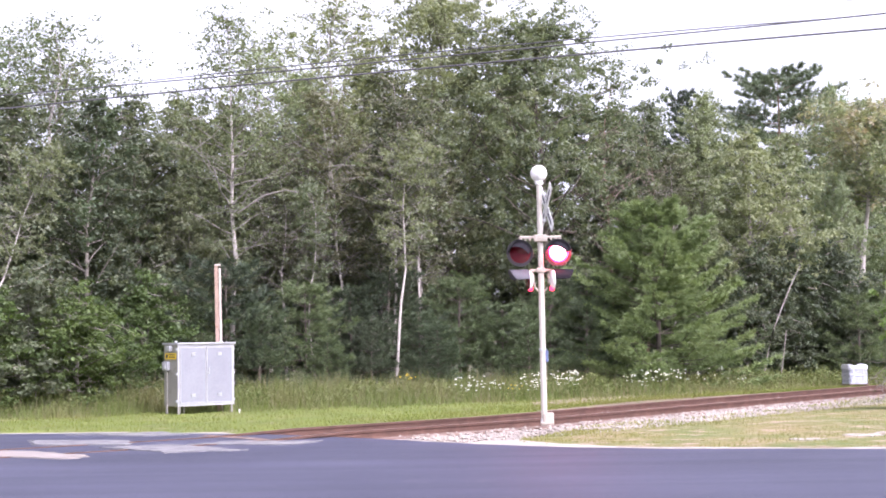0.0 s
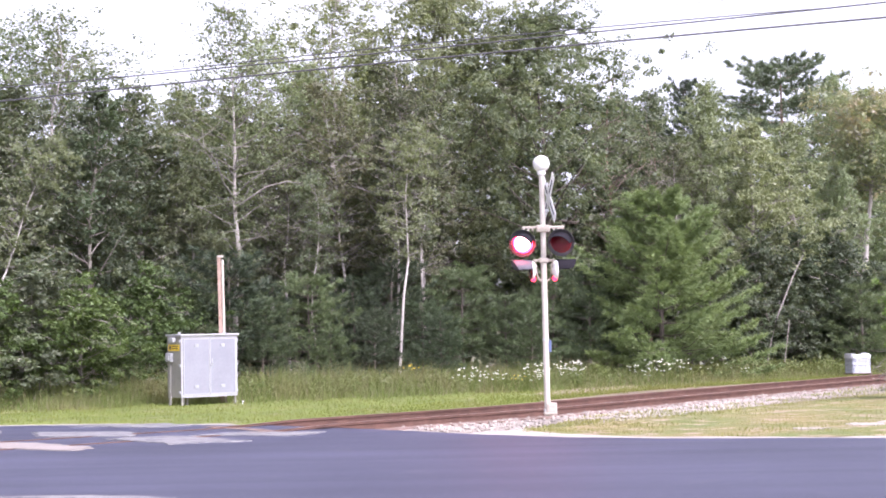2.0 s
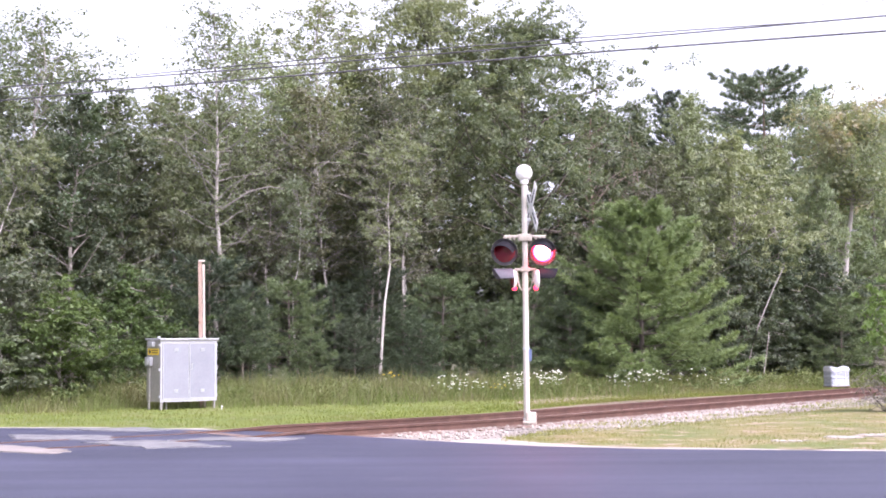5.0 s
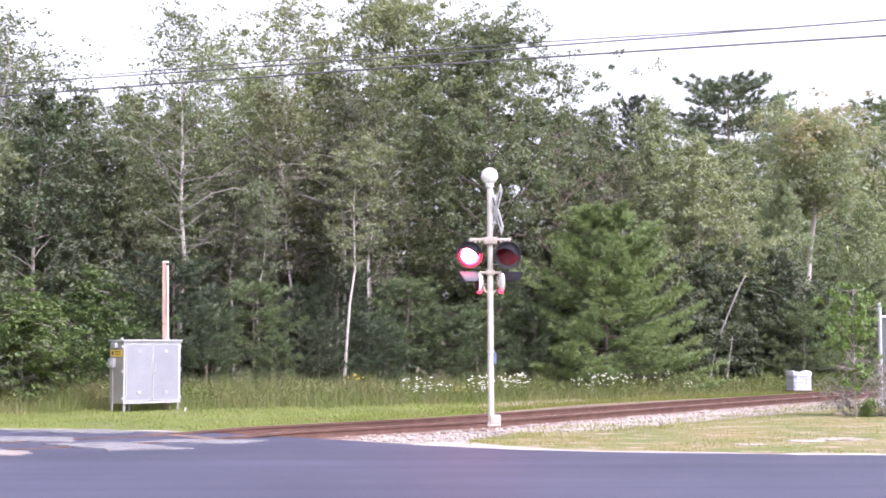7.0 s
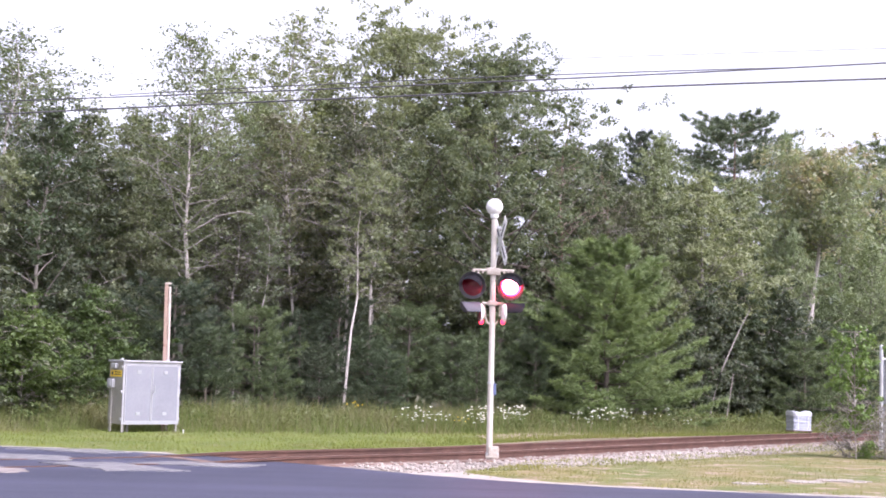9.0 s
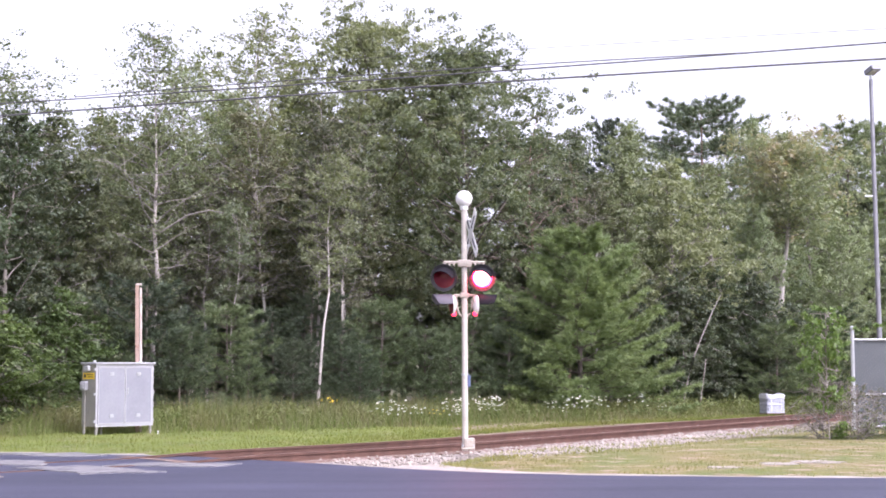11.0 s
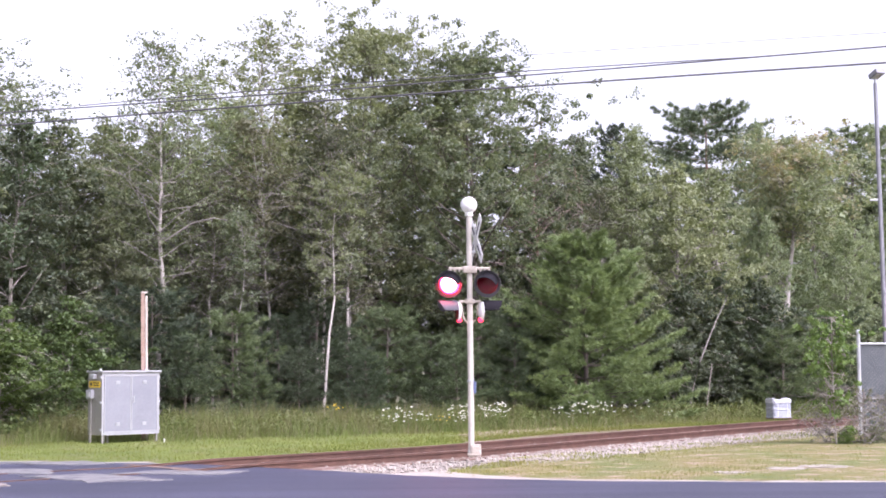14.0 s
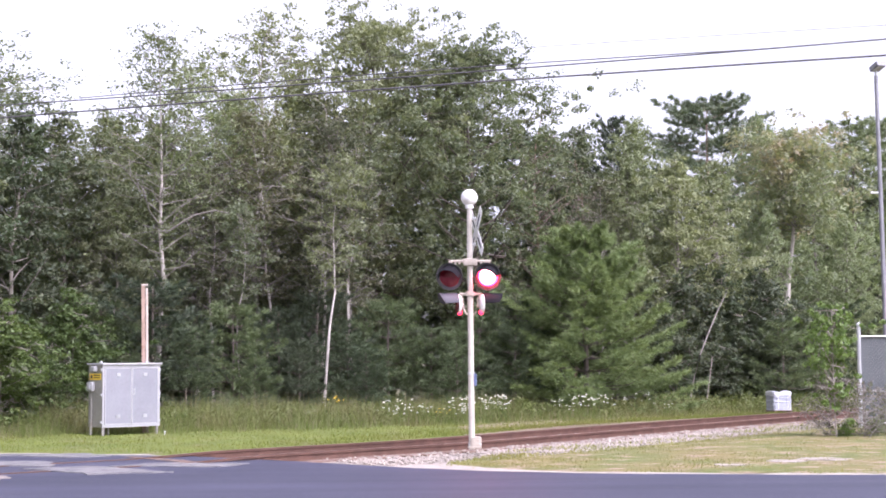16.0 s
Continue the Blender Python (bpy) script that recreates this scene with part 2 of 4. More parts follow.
# ---- mesh helpers ----
class Shape:
    """Collects vertices and faces of one mesh."""

    def __init__(self):
        self.v, self.f = [], []

    def add(self, verts, faces):
        k = len(self.v)
        self.v += [tuple(p) for p in verts]
        self.f += [tuple(i + k for i in f) for f in faces]
        return self

    def box(self, c, s, m=None, bevel=0.0):
        bm = bmesh.new()
        bmesh.ops.create_cube(bm, size=1.0)
        for v in bm.verts:
            v.co = Vector((v.co.x * s[0], v.co.y * s[1], v.co.z * s[2]))
        if bevel:
            bmesh.ops.bevel(bm, geom=bm.edges[:], offset=bevel, segments=2, affect="EDGES", profile=0.5)
        bm.verts.index_update()
        t = Matrix.Translation(c) @ (m or Matrix())
        self.add([t @ v.co for v in bm.verts], [[v.index for v in f.verts] for f in bm.faces])
        bm.free()
        return self

    def tube(self, path, radii, n=8, caps=True):
        path = [Vector(p) for p in path]
        if not hasattr(radii, "__len__"):
            radii = [radii] * len(path)
        verts, faces = [], []
        for i, p in enumerate(path):
            d = (path[min(i + 1, len(path) - 1)] - path[max(i - 1, 0)]).normalized()
            a = d.cross(Vector((0, 0, 1)) if abs(d.z) < 0.95 else Vector((1, 0, 0))).normalized()
            b = d.cross(a)
            for k in range(n):
                w = 2 * math.pi * k / n
                verts.append(p + (a * math.cos(w) + b * math.sin(w)) * radii[i])
        for i in range(len(path) - 1):
            for k in range(n):
                q = (k + 1) % n
                faces.append((i * n + k, i * n + q, (i + 1) * n + q, (i + 1) * n + k))
        if caps:
            faces += [tuple(range(n)), tuple((len(path) - 1) * n + k for k in range(n - 1, -1, -1))]
        return self.add(verts, faces)

    def turned(self, profile, n=24, axis="z", centre=(0, 0, 0), arc=(0.0, 2 * math.pi)):
        """Turns (radius, height) pairs about an axis; axis y points along +y."""
        verts, faces, whole = [], [], abs(arc[1] - arc[0] - 2 * math.pi) < 1e-6
        cols = n if whole else n + 1
        for r, h in profile:
            for k in range(cols):
                w = arc[0] + (arc[1] - arc[0]) * k / n
                x, y = r * math.cos(w), r * math.sin(w)
                p = Vector((x, y, h)) if axis == "z" else Vector((x, h, y))
                verts.append(p + Vector(centre))
        for i in range(len(profile) - 1):
            for k in range(n):
                q = (k + 1) % cols
                faces.append((i * cols + k, i * cols + q, (i + 1) * cols + q, (i + 1) * cols + k))
        return self.add(verts, faces)

    def mesh(self, name, mat, smooth=False):
        me = bpy.data.meshes.new(name)
        me.from_pydata(self.v, [], self.f)
        for m in mat if isinstance(mat, (list, tuple)) else [mat]:
            me.materials.append(m)
        if smooth:
            me.shade_smooth()
            me.set_sharp_from_angle(angle=radians(40))
        me.update()
        return me


def part(name, shape, mat, parent=None, label="", m=None, smooth=False, kind=""):
    ob = new(name, shape.mesh(name, mat, smooth))
    if parent:
        ob.parent = parent
    if m is not None:
        ob.matrix_basis = m
    return tagged(ob, label, kind=kind)


def thing(name, m, label, category, group=""):
    ob = new(name)
    ob.matrix_basis = m
    ob.empty_display_size = 0.2
    return tagged(ob, label, category, group)


def spline(points, step):
    """Catmull-Rom through 2D or 3D points."""
    pts = [np.array(p, float) for p in points]
    pts = [2 * pts[0] - pts[1]] + pts + [2 * pts[-1] - pts[-2]]
    out = []
    for a, b, c, d in zip(pts, pts[1:], pts[2:], pts[3:]):
        n = max(1, int(np.linalg.norm(c - b) / step))
        for k in range(n):
            t = k / n
            out.append(0.5 * (2 * b + (c - a) * t + (2 * a - 5 * b + 4 * c - d) * t * t + (3 * b - a - 3 * c + d) * t ** 3))
    return out + [pts[-2]]


def resampled(points, n):
    p = np.array(spline(points, 0.5))
    d = np.concatenate([[0], np.cumsum(np.linalg.norm(np.diff(p, axis=0), axis=1))])
    s = np.linspace(0, d[-1], n)
    return np.stack([np.interp(s, d, p[:, k]) for k in range(p.shape[1])], 1)


# railway centre line, from the crossing to the far bend
TRACK = [(-9.5, 19.6), (-6.8, 21.5), (-3.7, 23.8), (-0.9, 26.15), (1.3, 28.15), (3.6, 30.85), (6.1, 33.75), (9.1, 37.2), (12.3, 40.7), (18.6, 47.3), (30, 59), (50, 79)]
line = resampled(TRACK, 420)
tang = np.gradient(line, axis=0)
tang /= np.linalg.norm(tang, axis=1)[:, None]
side = np.stack([tang[:, 1], -tang[:, 0]], 1)          # towards the road
along = np.concatenate([[0], np.cumsum(np.linalg.norm(np.diff(line, axis=0), axis=1))])
rail_top = np.interp(line[:, 0], [-9.5, -3.6, -2.2, 50], [0.01, 0.012, 0.07, 0.07])


def dip(x, y):
    """The ground sinks a little beside the railway, away from the road."""
    k = np.argmin((line[:, 0] - x) ** 2 + (line[:, 1] - y) ** 2)
    off = abs((x - line[k][0]) * side[k][0] + (y - line[k][1]) * side[k][1])
    near = min(1.0, max(0.0, 1 - (off - 1.8) / 2.2))
    far = min(1.0, max(0.0, (x + 4.0) / 1.8))
    return -0.13 * near * near * (3 - 2 * near) * far


def strip(name, edge_a, edge_b, z, mat, rows=6, wobble=0.0, label="", category="", top=None):
    """A ground sheet between two edge lines of equally many points."""
    s, n = Shape(), len(edge_a)
    rng = np.random.default_rng(len(name) * 7 + n)
    verts = []
    for j in range(rows + 1):
        u = j / rows
        for i in range(n):
            p = np.array(edge_a[i]) * (1 - u) + np.array(edge_b[i]) * u
            if wobble and j in (0, rows):
                p = p + rng.normal(0, wobble, 2)
            verts.append((p[0], p[1], z + (0.0 if name == "road" else dip(p[0], p[1]))))
    faces = [(j * n + i, j * n + i + 1, (j + 1) * n + i + 1, (j + 1) * n + i) for j in range(rows) for i in range(n - 1)]
    s.add(verts, faces)
    ob = new(name, s.mesh(name, mat))
    return tagged(ob, label, category, kind="structure")


# ---- ground, road, lawns ----
ground = Shape()
g_n, g_half = 60, 700.0
g_axis = np.sign(np.linspace(-1, 1, g_n)) * np.abs(np.linspace(-1, 1, g_n)) ** 3 * g_half
ground.add([(x, y + 30, -0.17) for y in g_axis for x in g_axis],
           [(j * g_n + i, j * g_n + i + 1, (j + 1) * g_n + i + 1, (j + 1) * g_n + i) for j in range(g_n - 1) for i in range(g_n - 1)])
tagged(new("ground", ground.mesh("ground", M_SOIL)), "brown green woodland ground with leaf litter", "ground", kind="structure")

ROAD_FAR = resampled([(-60, 30), (-30, 27.6), (-8, 26.5), (-5.9, 26.2), (-3.7, 25.6), (-2.5, 24.9), (-1.7, 24.15), (-0.7, 23.25), (0.2, 22.45), (1.1, 21.75),
                      (2.0, 21.2), (3.4, 20.7), (5.2, 20.3), (7.2, 20.0), (20, 18.8), (60, 17)], 260)
ROAD_NEAR = resampled([(-60, 13.2), (-30, 14.6), (-8, 14.5), (-4.1, 14.6), (-2.7, 14.25), (-1.0, 13.6), (1.5, 12.4), (5, 11.6), (20, 10.6), (60, 9)], 260)
strip("road", ROAD_FAR, ROAD_NEAR, 0.0, M_ASPHALT, 10, 0.03, "dark fresh asphalt road with faint tyre marks", "road")
strip("road_shoulder", ROAD_NEAR + [0, 0.1], ROAD_NEAR - [0, 1.2], -0.006, M_SAND, 3, 0.06, "pale sandy gravel road shoulder", "shoulder")
strip("lawn_near", ROAD_NEAR - [0, 1.0], ROAD_NEAR - [0, 40], -0.014, M_LAWN, 6, 0.1, "mown grass verge behind the road", "lawn")
SAND_OUT = ROAD_FAR + np.stack([np.zeros(260), np.interp(ROAD_FAR[:, 0], [-60, -8, -4.2, -3.0, -2.2, -1, 0, 0.7, 1.1, 1.6, 2.6, 60], [0.3, 0.32, 0.38, 0.6, 1.3, 2.2, 3.0, 3.2, 2.2, 0.8, 0.3, 0.25])], 1)
strip("road_edge_gravel", SAND_OUT, ROAD_FAR - [0, 0.15], -0.006, M_SAND, 8, 0.07, "pale sandy gravel along the road edge", "gravel")

WEED_EDGE = [(-40, 30), (-14, 31.8), (-8.5, 32.8), (-6.6, 34.2), (-4.2, 35.2), (-1.2, 36.6), (1.6, 38.1), (6.3, 40.2), (9.9, 42.3), (16, 46), (40, 60)]
strip("lawn_far", resampled(WEED_EDGE, 260) + [0, 4.0], ROAD_FAR + [0, 0.1], -0.018, M_LAWN, 40, 0.0, "bright green mown grass beside the track", "lawn")

dry_a = resampled([(1.3, 23.4), (2.0, 25.0), (2.7, 26.9), (4.4, 28.3), (7.5, 31.9), (10.7, 37.0), (14, 40.4), (20, 46)], 80)
dry_b = resampled([(1.2, 22.0), (2.1, 21.5), (3.4, 20.95), (5.2, 20.5), (7.2, 20.25), (10, 19.9), (16, 19.4), (30, 18.3)], 80)
strip("dry_verge", dry_a, dry_b, -0.010, M_DRY, 24, 0.05, "yellowed dry grass verge with sandy patches", "grass verge")


far_line = slice(int(np.searchsorted(line[:, 0], 4.0)), 330)
strip("dry_track_edge", line[far_line] - side[far_line] * np.interp(line[far_line, 0], [4.0, 5.5, 8, 12], [2.5, 4.4, 5.2, 5.0])[:, None], line[far_line] - side[far_line] * 2.2, -0.008, M_DIRT, 4, 0.14, "dry brown dirt strip beside the track", "dirt")


def across(i, off, z):
    p = line[i] + side[i] * off
    return (p[0], p[1], z)


bed, idx = Shape(), [i for i in range(420) if line[i][0] > -2.8]
prof = [(-2.3, -0.15), (-1.45, -0.095), (-0.75, -0.085), (0.75, -0.085), (1.3, -0.09), (2.2, -0.115), (3.1, -0.16)]
for i in idx:
    k = min(1.0, max(0.0, (line[i][0] + 2.8) / 0.8))
    bed.v += [across(i, o, -0.15 + (z + 0.15) * k) for o, z in prof]
n_p = len(prof)
bed.f = [(a * n_p + j, a * n_p + j + 1, (a + 1) * n_p + j + 1, (a + 1) * n_p + j) for a in range(len(idx) - 1) for j in range(n_p - 1)]
tagged(new("ballast_bed", bed.mesh("ballast_bed", M_BED)), "grey crushed-stone ballast bed under the track", "ballast", kind="structure")

gauge_bed = Shape()
first = int(np.searchsorted(line[:, 0], -3.4))
for i in range(first, 420):
    zb = float(np.interp(line[i][0], [-3.6, -3.2, -2.0, 50], [0.006, 0.004, -0.066, -0.066]))
    gauge_bed.v += [across(i, o, zz) for o, zz in ((-1.8, zb - 0.15), (-1.45, zb), (0.0, zb + 0.004), (1.05, zb), (1.5, zb - 0.15))]
gauge_bed.f = [(5 * a + j, 5 * a + j + 1, 5 * a + j + 6, 5 * a + j + 5) for a in range(419 - first) for j in range(4)]
tagged(new("rusty_track_dirt", gauge_bed.mesh("rusty_track_dirt", M_TIEDIRT)), "rust-brown dirt and stone between the rails", "dirt", kind="structure")

track = thing("railway_track", Matrix(), "rusty steel railway track on wooden ties in ballast", "railway track")
RAIL = [(-0.065, -0.155), (0.065, -0.155), (0.065, -0.14), (0.012, -0.12), (0.012, -0.045), (0.036, -0.035), (0.036, -0.004), (0.03, 0.0), (-0.03, 0.0), (-0.036, -0.004), (-0.036, -0.035), (-0.012, -0.045), (-0.012, -0.12), (-0.065, -0.14)]
for off in (-0.7525, 0.7525):
    s, head, k = Shape(), Shape(), len(RAIL)
    for i in range(420):
        s.v += [across(i, off + a, rail_top[i] + b) for a, b in RAIL]
    s.f = [(i * k + j, i * k + (j + 1) % k, (i + 1) * k + (j + 1) % k, (i + 1) * k + j) for i in range(419) for j in range(k)]
    rail = part("rail", s, M_RUST, track)
    for i in range(420):
        head.v += [across(i, off - 0.026, rail_top[i] + 0.003), across(i, off + 0.026, rail_top[i] + 0.003)]
    head.f = [(2 * i, 2 * i + 1, 2 * i + 3, 2 * i + 2) for i in range(419)]
    part("running_surface", head, M_HEAD, rail, "dull worn running surface")
tie_mesh = Shape().box((0, 0, 0), (2.5, 0.22, 0.16), bevel=0.012).mesh("tie", M_TIE)
rng = np.random.default_rng(5)
for sdist in np.arange(10.6, 66, 0.53):
    i = int(np.searchsorted(along, sdist))
    z = rail_top[i] - 0.155 - 0.055
    tie = new("tie", tie_mesh)
    tie.parent = track
    tie.matrix_basis = pose(line[i][0], line[i][1], z, 0, 0, math.degrees(math.atan2(side[i][1], side[i][0])) + rng.normal(0, 1.2))

stones = Shape()
rng = np.random.default_rng(11)
octa = np.array([(1, 0, 0), (-1, 0, 0), (0, 1, 0), (0, -1, 0), (0, 0, 1), (0, 0, -1)], float)
octa_f = [(0, 2, 4), (2, 1, 4), (1, 3, 4), (3, 0, 4), (2, 0, 5), (1, 2, 5), (3, 1, 5), (0, 3, 5)]
for _ in range(10500):
    i = int(np.clip(np.searchsorted(along, 10.2 + 39 * rng.random() ** 1.25), 0, 419))
    off = rng.uniform(-1.6, 3.0) if rng.random() < 0.45 else rng.normal(1.8, 0.5)
    if abs(abs(off) - 0.7525) < 0.07:
        continue
    if line[i][0] < 1.2 and off > 1.0 and rng.random() < 0.6:
        continue
    z = float(np.interp(off, [q[0] for q in prof], [q[1] for q in prof]))
    r = rng.uniform(0.022, 0.055)
    p = line[i] + side[i] * off
    stones.add(octa * rng.uniform(0.6, 1.2, (6, 1)) * r * np.array([1, 1, 0.75]) + rng.normal(0, r * 0.15, (6, 3)) + [p[0], p[1], z + r * 0.3], octa_f)
tagged(new("ballast_stones", stones.mesh("ballast_stones", M_STONE)), "loose pale grey crushed ballast stones", "stones", kind="stuff")


def slab(name, corners, mat, label, category, z=0.012, parent=None):
    s, rng = Shape(), np.random.default_rng(int(abs(corners[0][0]) * 100))
    pts = []
    for a, b in zip(corners, corners[1:] + corners[:1]):
        for k in range(6):
            p = np.array(a) + (np.array(b) - np.array(a)) * k / 6 + rng.normal(0, 0.045, 2)
            pts.append(p)
    n = len(pts)
    s.add([(p[0], p[1], z) for p in pts] + [(p[0], p[1], -0.02) for p in pts], [tuple(range(n))] + [(i, i + n, (i + 1) % n + n, (i + 1) % n) for i in range(n)])
    ob = new(name, s.mesh(name, mat))
    if parent:
        ob.parent = parent
        return tagged(ob, label)
    return tagged(ob, label, category)


crossing = thing("level_crossing", Matrix(), "worn level crossing of pale concrete panels in asphalt", "level crossing")
for c in ([(-6.9, 24.5), (-5.15, 24.1), (-4.95, 23.0), (-6.5, 23.4)], [(-5.25, 22.6), (-4.3, 23.05), (-3.0, 21.6), (-4.0, 21.35)],
          [(-4.0, 23.0), (-3.3, 23.55), (-1.9, 23.3), (-2.4, 22.6)], [(-6.6, 25.85), (-5.0, 26.15), (-4.4, 25.5), (-4.9, 25.2)], [(-9.0, 25.3), (-7.6, 24.9), (-7.4, 24.2), (-9.2, 24.7)]):
    slab("panel", [tuple(p) for p in c], M_PANEL, "", "", 0.016, crossing)
slab("panel", [(-7.6, 22.3), (-6.1, 22.0), (-5.05, 21.0), (-5.2, 20.5), (-6.4, 21.0), (-7.8, 21.3)], M_TAN, "tan worn concrete panel", "", 0.016, crossing)
slab("road_marking", [(-9.0, 15.05), (-4.1, 14.85), (-2.7, 14.45), (-2.75, 14.3), (-4.1, 14.68), (-9.0, 14.9)], M_PANEL, "worn pale edge line painted on asphalt", "road marking", 0.006)


for cx, cy, w, d in ((6.5, 22.9, 0.3, 0.3), (7.2, 23.3, 0.42, 0.35), (5.4, 22.2, 0.25, 0.2)):
    rim = [(cx + w * math.cos(q), cy + d * math.sin(q)) for q in (0, 1.1, 2.0, 3.0, 4.1, 5.2)]
    tagged(slab("sand_patch", rim, M_SAND, "bare pale sandy patch in dry grass", "sand patch", 0.002), kind="structure")


# ---- crossing signal ----
def signal_lamp(parent, m, flashing, hood_mat, shell_mat):
    """One flasher that looks along its own -y."""
    lamp = new("signal_lamp")
    lamp.parent, lamp.matrix_basis = parent, m
    if flashing:
        s = Shape().turned([(0.1915, 0.004), (0.255, -0.034), (0.258, -0.028), (0.255, -0.02), (0.1915, 0.014), (0.1915, 0.004)], 36, "y")
        part("background_disc", s, M_BLACK, lamp, smooth=True)
    s = Shape().turned([(0.195, 0.014), (0.2, 0.05), (0.19, 0.11), (0.15, 0.17), (0.08, 0.2), (0.001, 0.205)], 28, "y")
    part("housing", s, shell_mat, lamp, "", None if flashing else Matrix.Diagonal((0.9, 0.42, 0.9, 1)), True)
    verts, faces, n, lip = [], [], 20, 0.006
    side_reach, top_reach, drop = (0.07, 0.23, 0.045) if flashing else (0.24, 0.12, 0.0)
    for r in (0.198, 0.198 + lip):
        for k in range(n + 1):
            w = radians(8 + 164 * k / n if flashing else 4 + 172 * k / n)
            reach = -(side_reach + top_reach * max(0.0, math.sin(w)) ** 0.7)
            verts += [(r * math.cos(w), 0.0, r * math.sin(w)), (r * 0.97 * math.cos(w), reach, r * 0.97 * math.sin(w) - drop)]
    k2 = 2 * (n + 1)
    for k in range(n):
        a = 2 * k
        faces += [(a, a + 1, a + 3, a + 2), (k2 + a, k2 + a + 2, k2 + a + 3, k2 + a + 1), (a + 1, k2 + a + 1, k2 + a + 3, a + 3)]
    faces += [(0, k2, k2 + 1, 1), (k2 - 2, k2 - 1, 2 * k2 - 1, 2 * k2 - 2)]
    part("hood", Shape().add(verts, faces), hood_mat, lamp, smooth=True)
    lens = None
    if flashing:
        s = Shape().turned([(0.001, -0.075), (0.06, -0.07), (0.11, -0.055), (0.155, -0.031), (0.19, -0.001)], 32, "y")
        lens = part("lens", s, M_LIT, lamp, "round red lens", pose(0, 0, 0, 0, 0, 0), True)
        back = Shape().turned([(0.001, 0.05), (0.06, 0.046), (0.11, 0.034), (0.155, 0.018), (0.196, 0.0)], 32, "y")
        part("lens_face", back, M_UNLIT, lens, "dark red glass face", None, True)
    else:
        part("lens", Shape().turned([(0.001, -0.02), (0.1, -0.014), (0.178, 0.004)], 28, "y"), M_UNLIT, lamp, "round red lens", None, True)
        part("side_light", Shape().turned([(0.001, -0.05), (0.04, -0.035), (0.05, 0.0), (0.04, 0.035), (0.001, 0.05)], 14, "z", (0.0, 0.05, -0.165)), M_SMALL, lamp, "small glowing red side light", None, True)
    return lamp, lens


signal = thing("crossing_signal", pose(1.745, 26.08, 0.07, 0, -0.2, 0) @ Matrix.Diagonal((0.95, 0.95, 0.944, 1)), "white railway crossing signal mast with red flashers", "crossing signal")
part("mast", Shape().tube([(0, 0, -0.05), (0, 0, 2.0), (0, 0, 4.55)], [0.057, 0.055, 0.052], 20), M_MAST, signal, "white painted steel mast", smooth=True)
part("mast_cap", Shape().turned([(0.075, 4.48), (0.08, 4.5), (0.08, 4.54), (0.06, 4.56)], 20), M_WHITE, signal, smooth=True)
ball = [(max(0.001, 0.158 * math.sin(math.pi * k / 14)), 4.69 - 0.158 * math.cos(math.pi * k / 14)) for k in range(15)]
part("finial_ball", Shape().turned(ball, 24), M_WHITE, signal, "white ball finial", smooth=True)
base = part("base", Shape().box((0.075, 0, 0.08), (0.2, 0.22, 0.22), bevel=0.02).box((0.05, 0, 0.0), (0.24, 0.26, 0.04), bevel=0.01).box((0.075, -0.115, 0.09), (0.13, 0.02, 0.13), bevel=0.008), M_CREAM, signal, "cast junction-box base")
for bx, by in ((-0.05, -0.115), (0.15, -0.115), (-0.05, 0.115), (0.15, 0.115)):
    part("anchor_bolt", Shape().tube([(bx, by, 0.03), (bx, by, 0.075)], 0.014, 6), M_STEEL, base)
xm = pose(0.125, 0.06, 4.03, 0, 0, -79)
buck = new("crossbuck")
buck.parent, buck.matrix_basis = signal, xm
tagged(buck, "white crossbuck sign seen edge-on")
for a in (45, -45):
    rot_m = pose(0, 0.012 if a > 0 else -0.006, 0, 0, a, 0)
    part("blade", Shape().box((0, 0, 0), (1.15, 0.008, 0.21), bevel=0.003), M_WHITE, buck, m=rot_m)
    for x0, w in ((-0.42, 0.29), (0.14, 0.31)):
        part("lettering_bar", Shape().box((x0 + w / 2, -0.0065, 0), (w, 0.003, 0.05)), M_HOODGREY, buck, "black lettering as a plain bar", rot_m)
for z in (4.3, 3.8):
    part("sign_clamp", Shape().box((0.07, 0, z), (0.11, 0.05, 0.05), bevel=0.006), M_STEEL, signal)
arm = Shape().box((0, -0.06, 3.46), (0.26, 0.09, 0.14), bevel=0.03).tube([(-0.39, -0.06, 3.48), (0.39, -0.06, 3.48)], 0.026, 12)
for k in (-0.36, -0.28, -0.2, 0.2, 0.28, 0.36):
    arm.box((k, -0.06, 3.445), (0.03, 0.05, 0.05), bevel=0.006)
part("crossarm", arm, M_CREAM, signal, "cream cast crossarm", smooth=True)
FLASHERS = []
for x in (-0.385, 0.33):
    part("hanger", Shape().tube([(x, -0.06, 3.47), (x, 0.03, 3.4), (x, 0.05, 3.3)], 0.022, 8), M_CREAM, signal, smooth=True)
    FLASHERS.append(signal_lamp(signal, pose(x, -0.08, 3.19, 9, 0, -18), True, M_HOOD, M_BLACK)[1])
part("lower_bracket", Shape().tube([(-0.2, 0, 2.86), (0.2, 0, 2.86)], 0.026, 10).tube([(-0.17, 0, 2.86), (-0.17, 0, 2.72)], 0.022, 8).tube([(0.17, 0, 2.86), (0.17, 0, 2.72)], 0.022, 8)
     .box((0, 0, 2.86), (0.17, 0.16, 0.09), bevel=0.02), M_CREAM, signal, "cream cast lower bracket", smooth=True)
# left hood in lighter grey: the light on it is painted in
signal_lamp(signal, pose(-0.25, 0.02, 2.68, 0, 0, -80), False, M_HOODGREY, M_WHITE)
signal_lamp(signal, pose(0.25, 0.0, 2.68, 0, 0, 96), False, M_HOOD, M_WHITE)
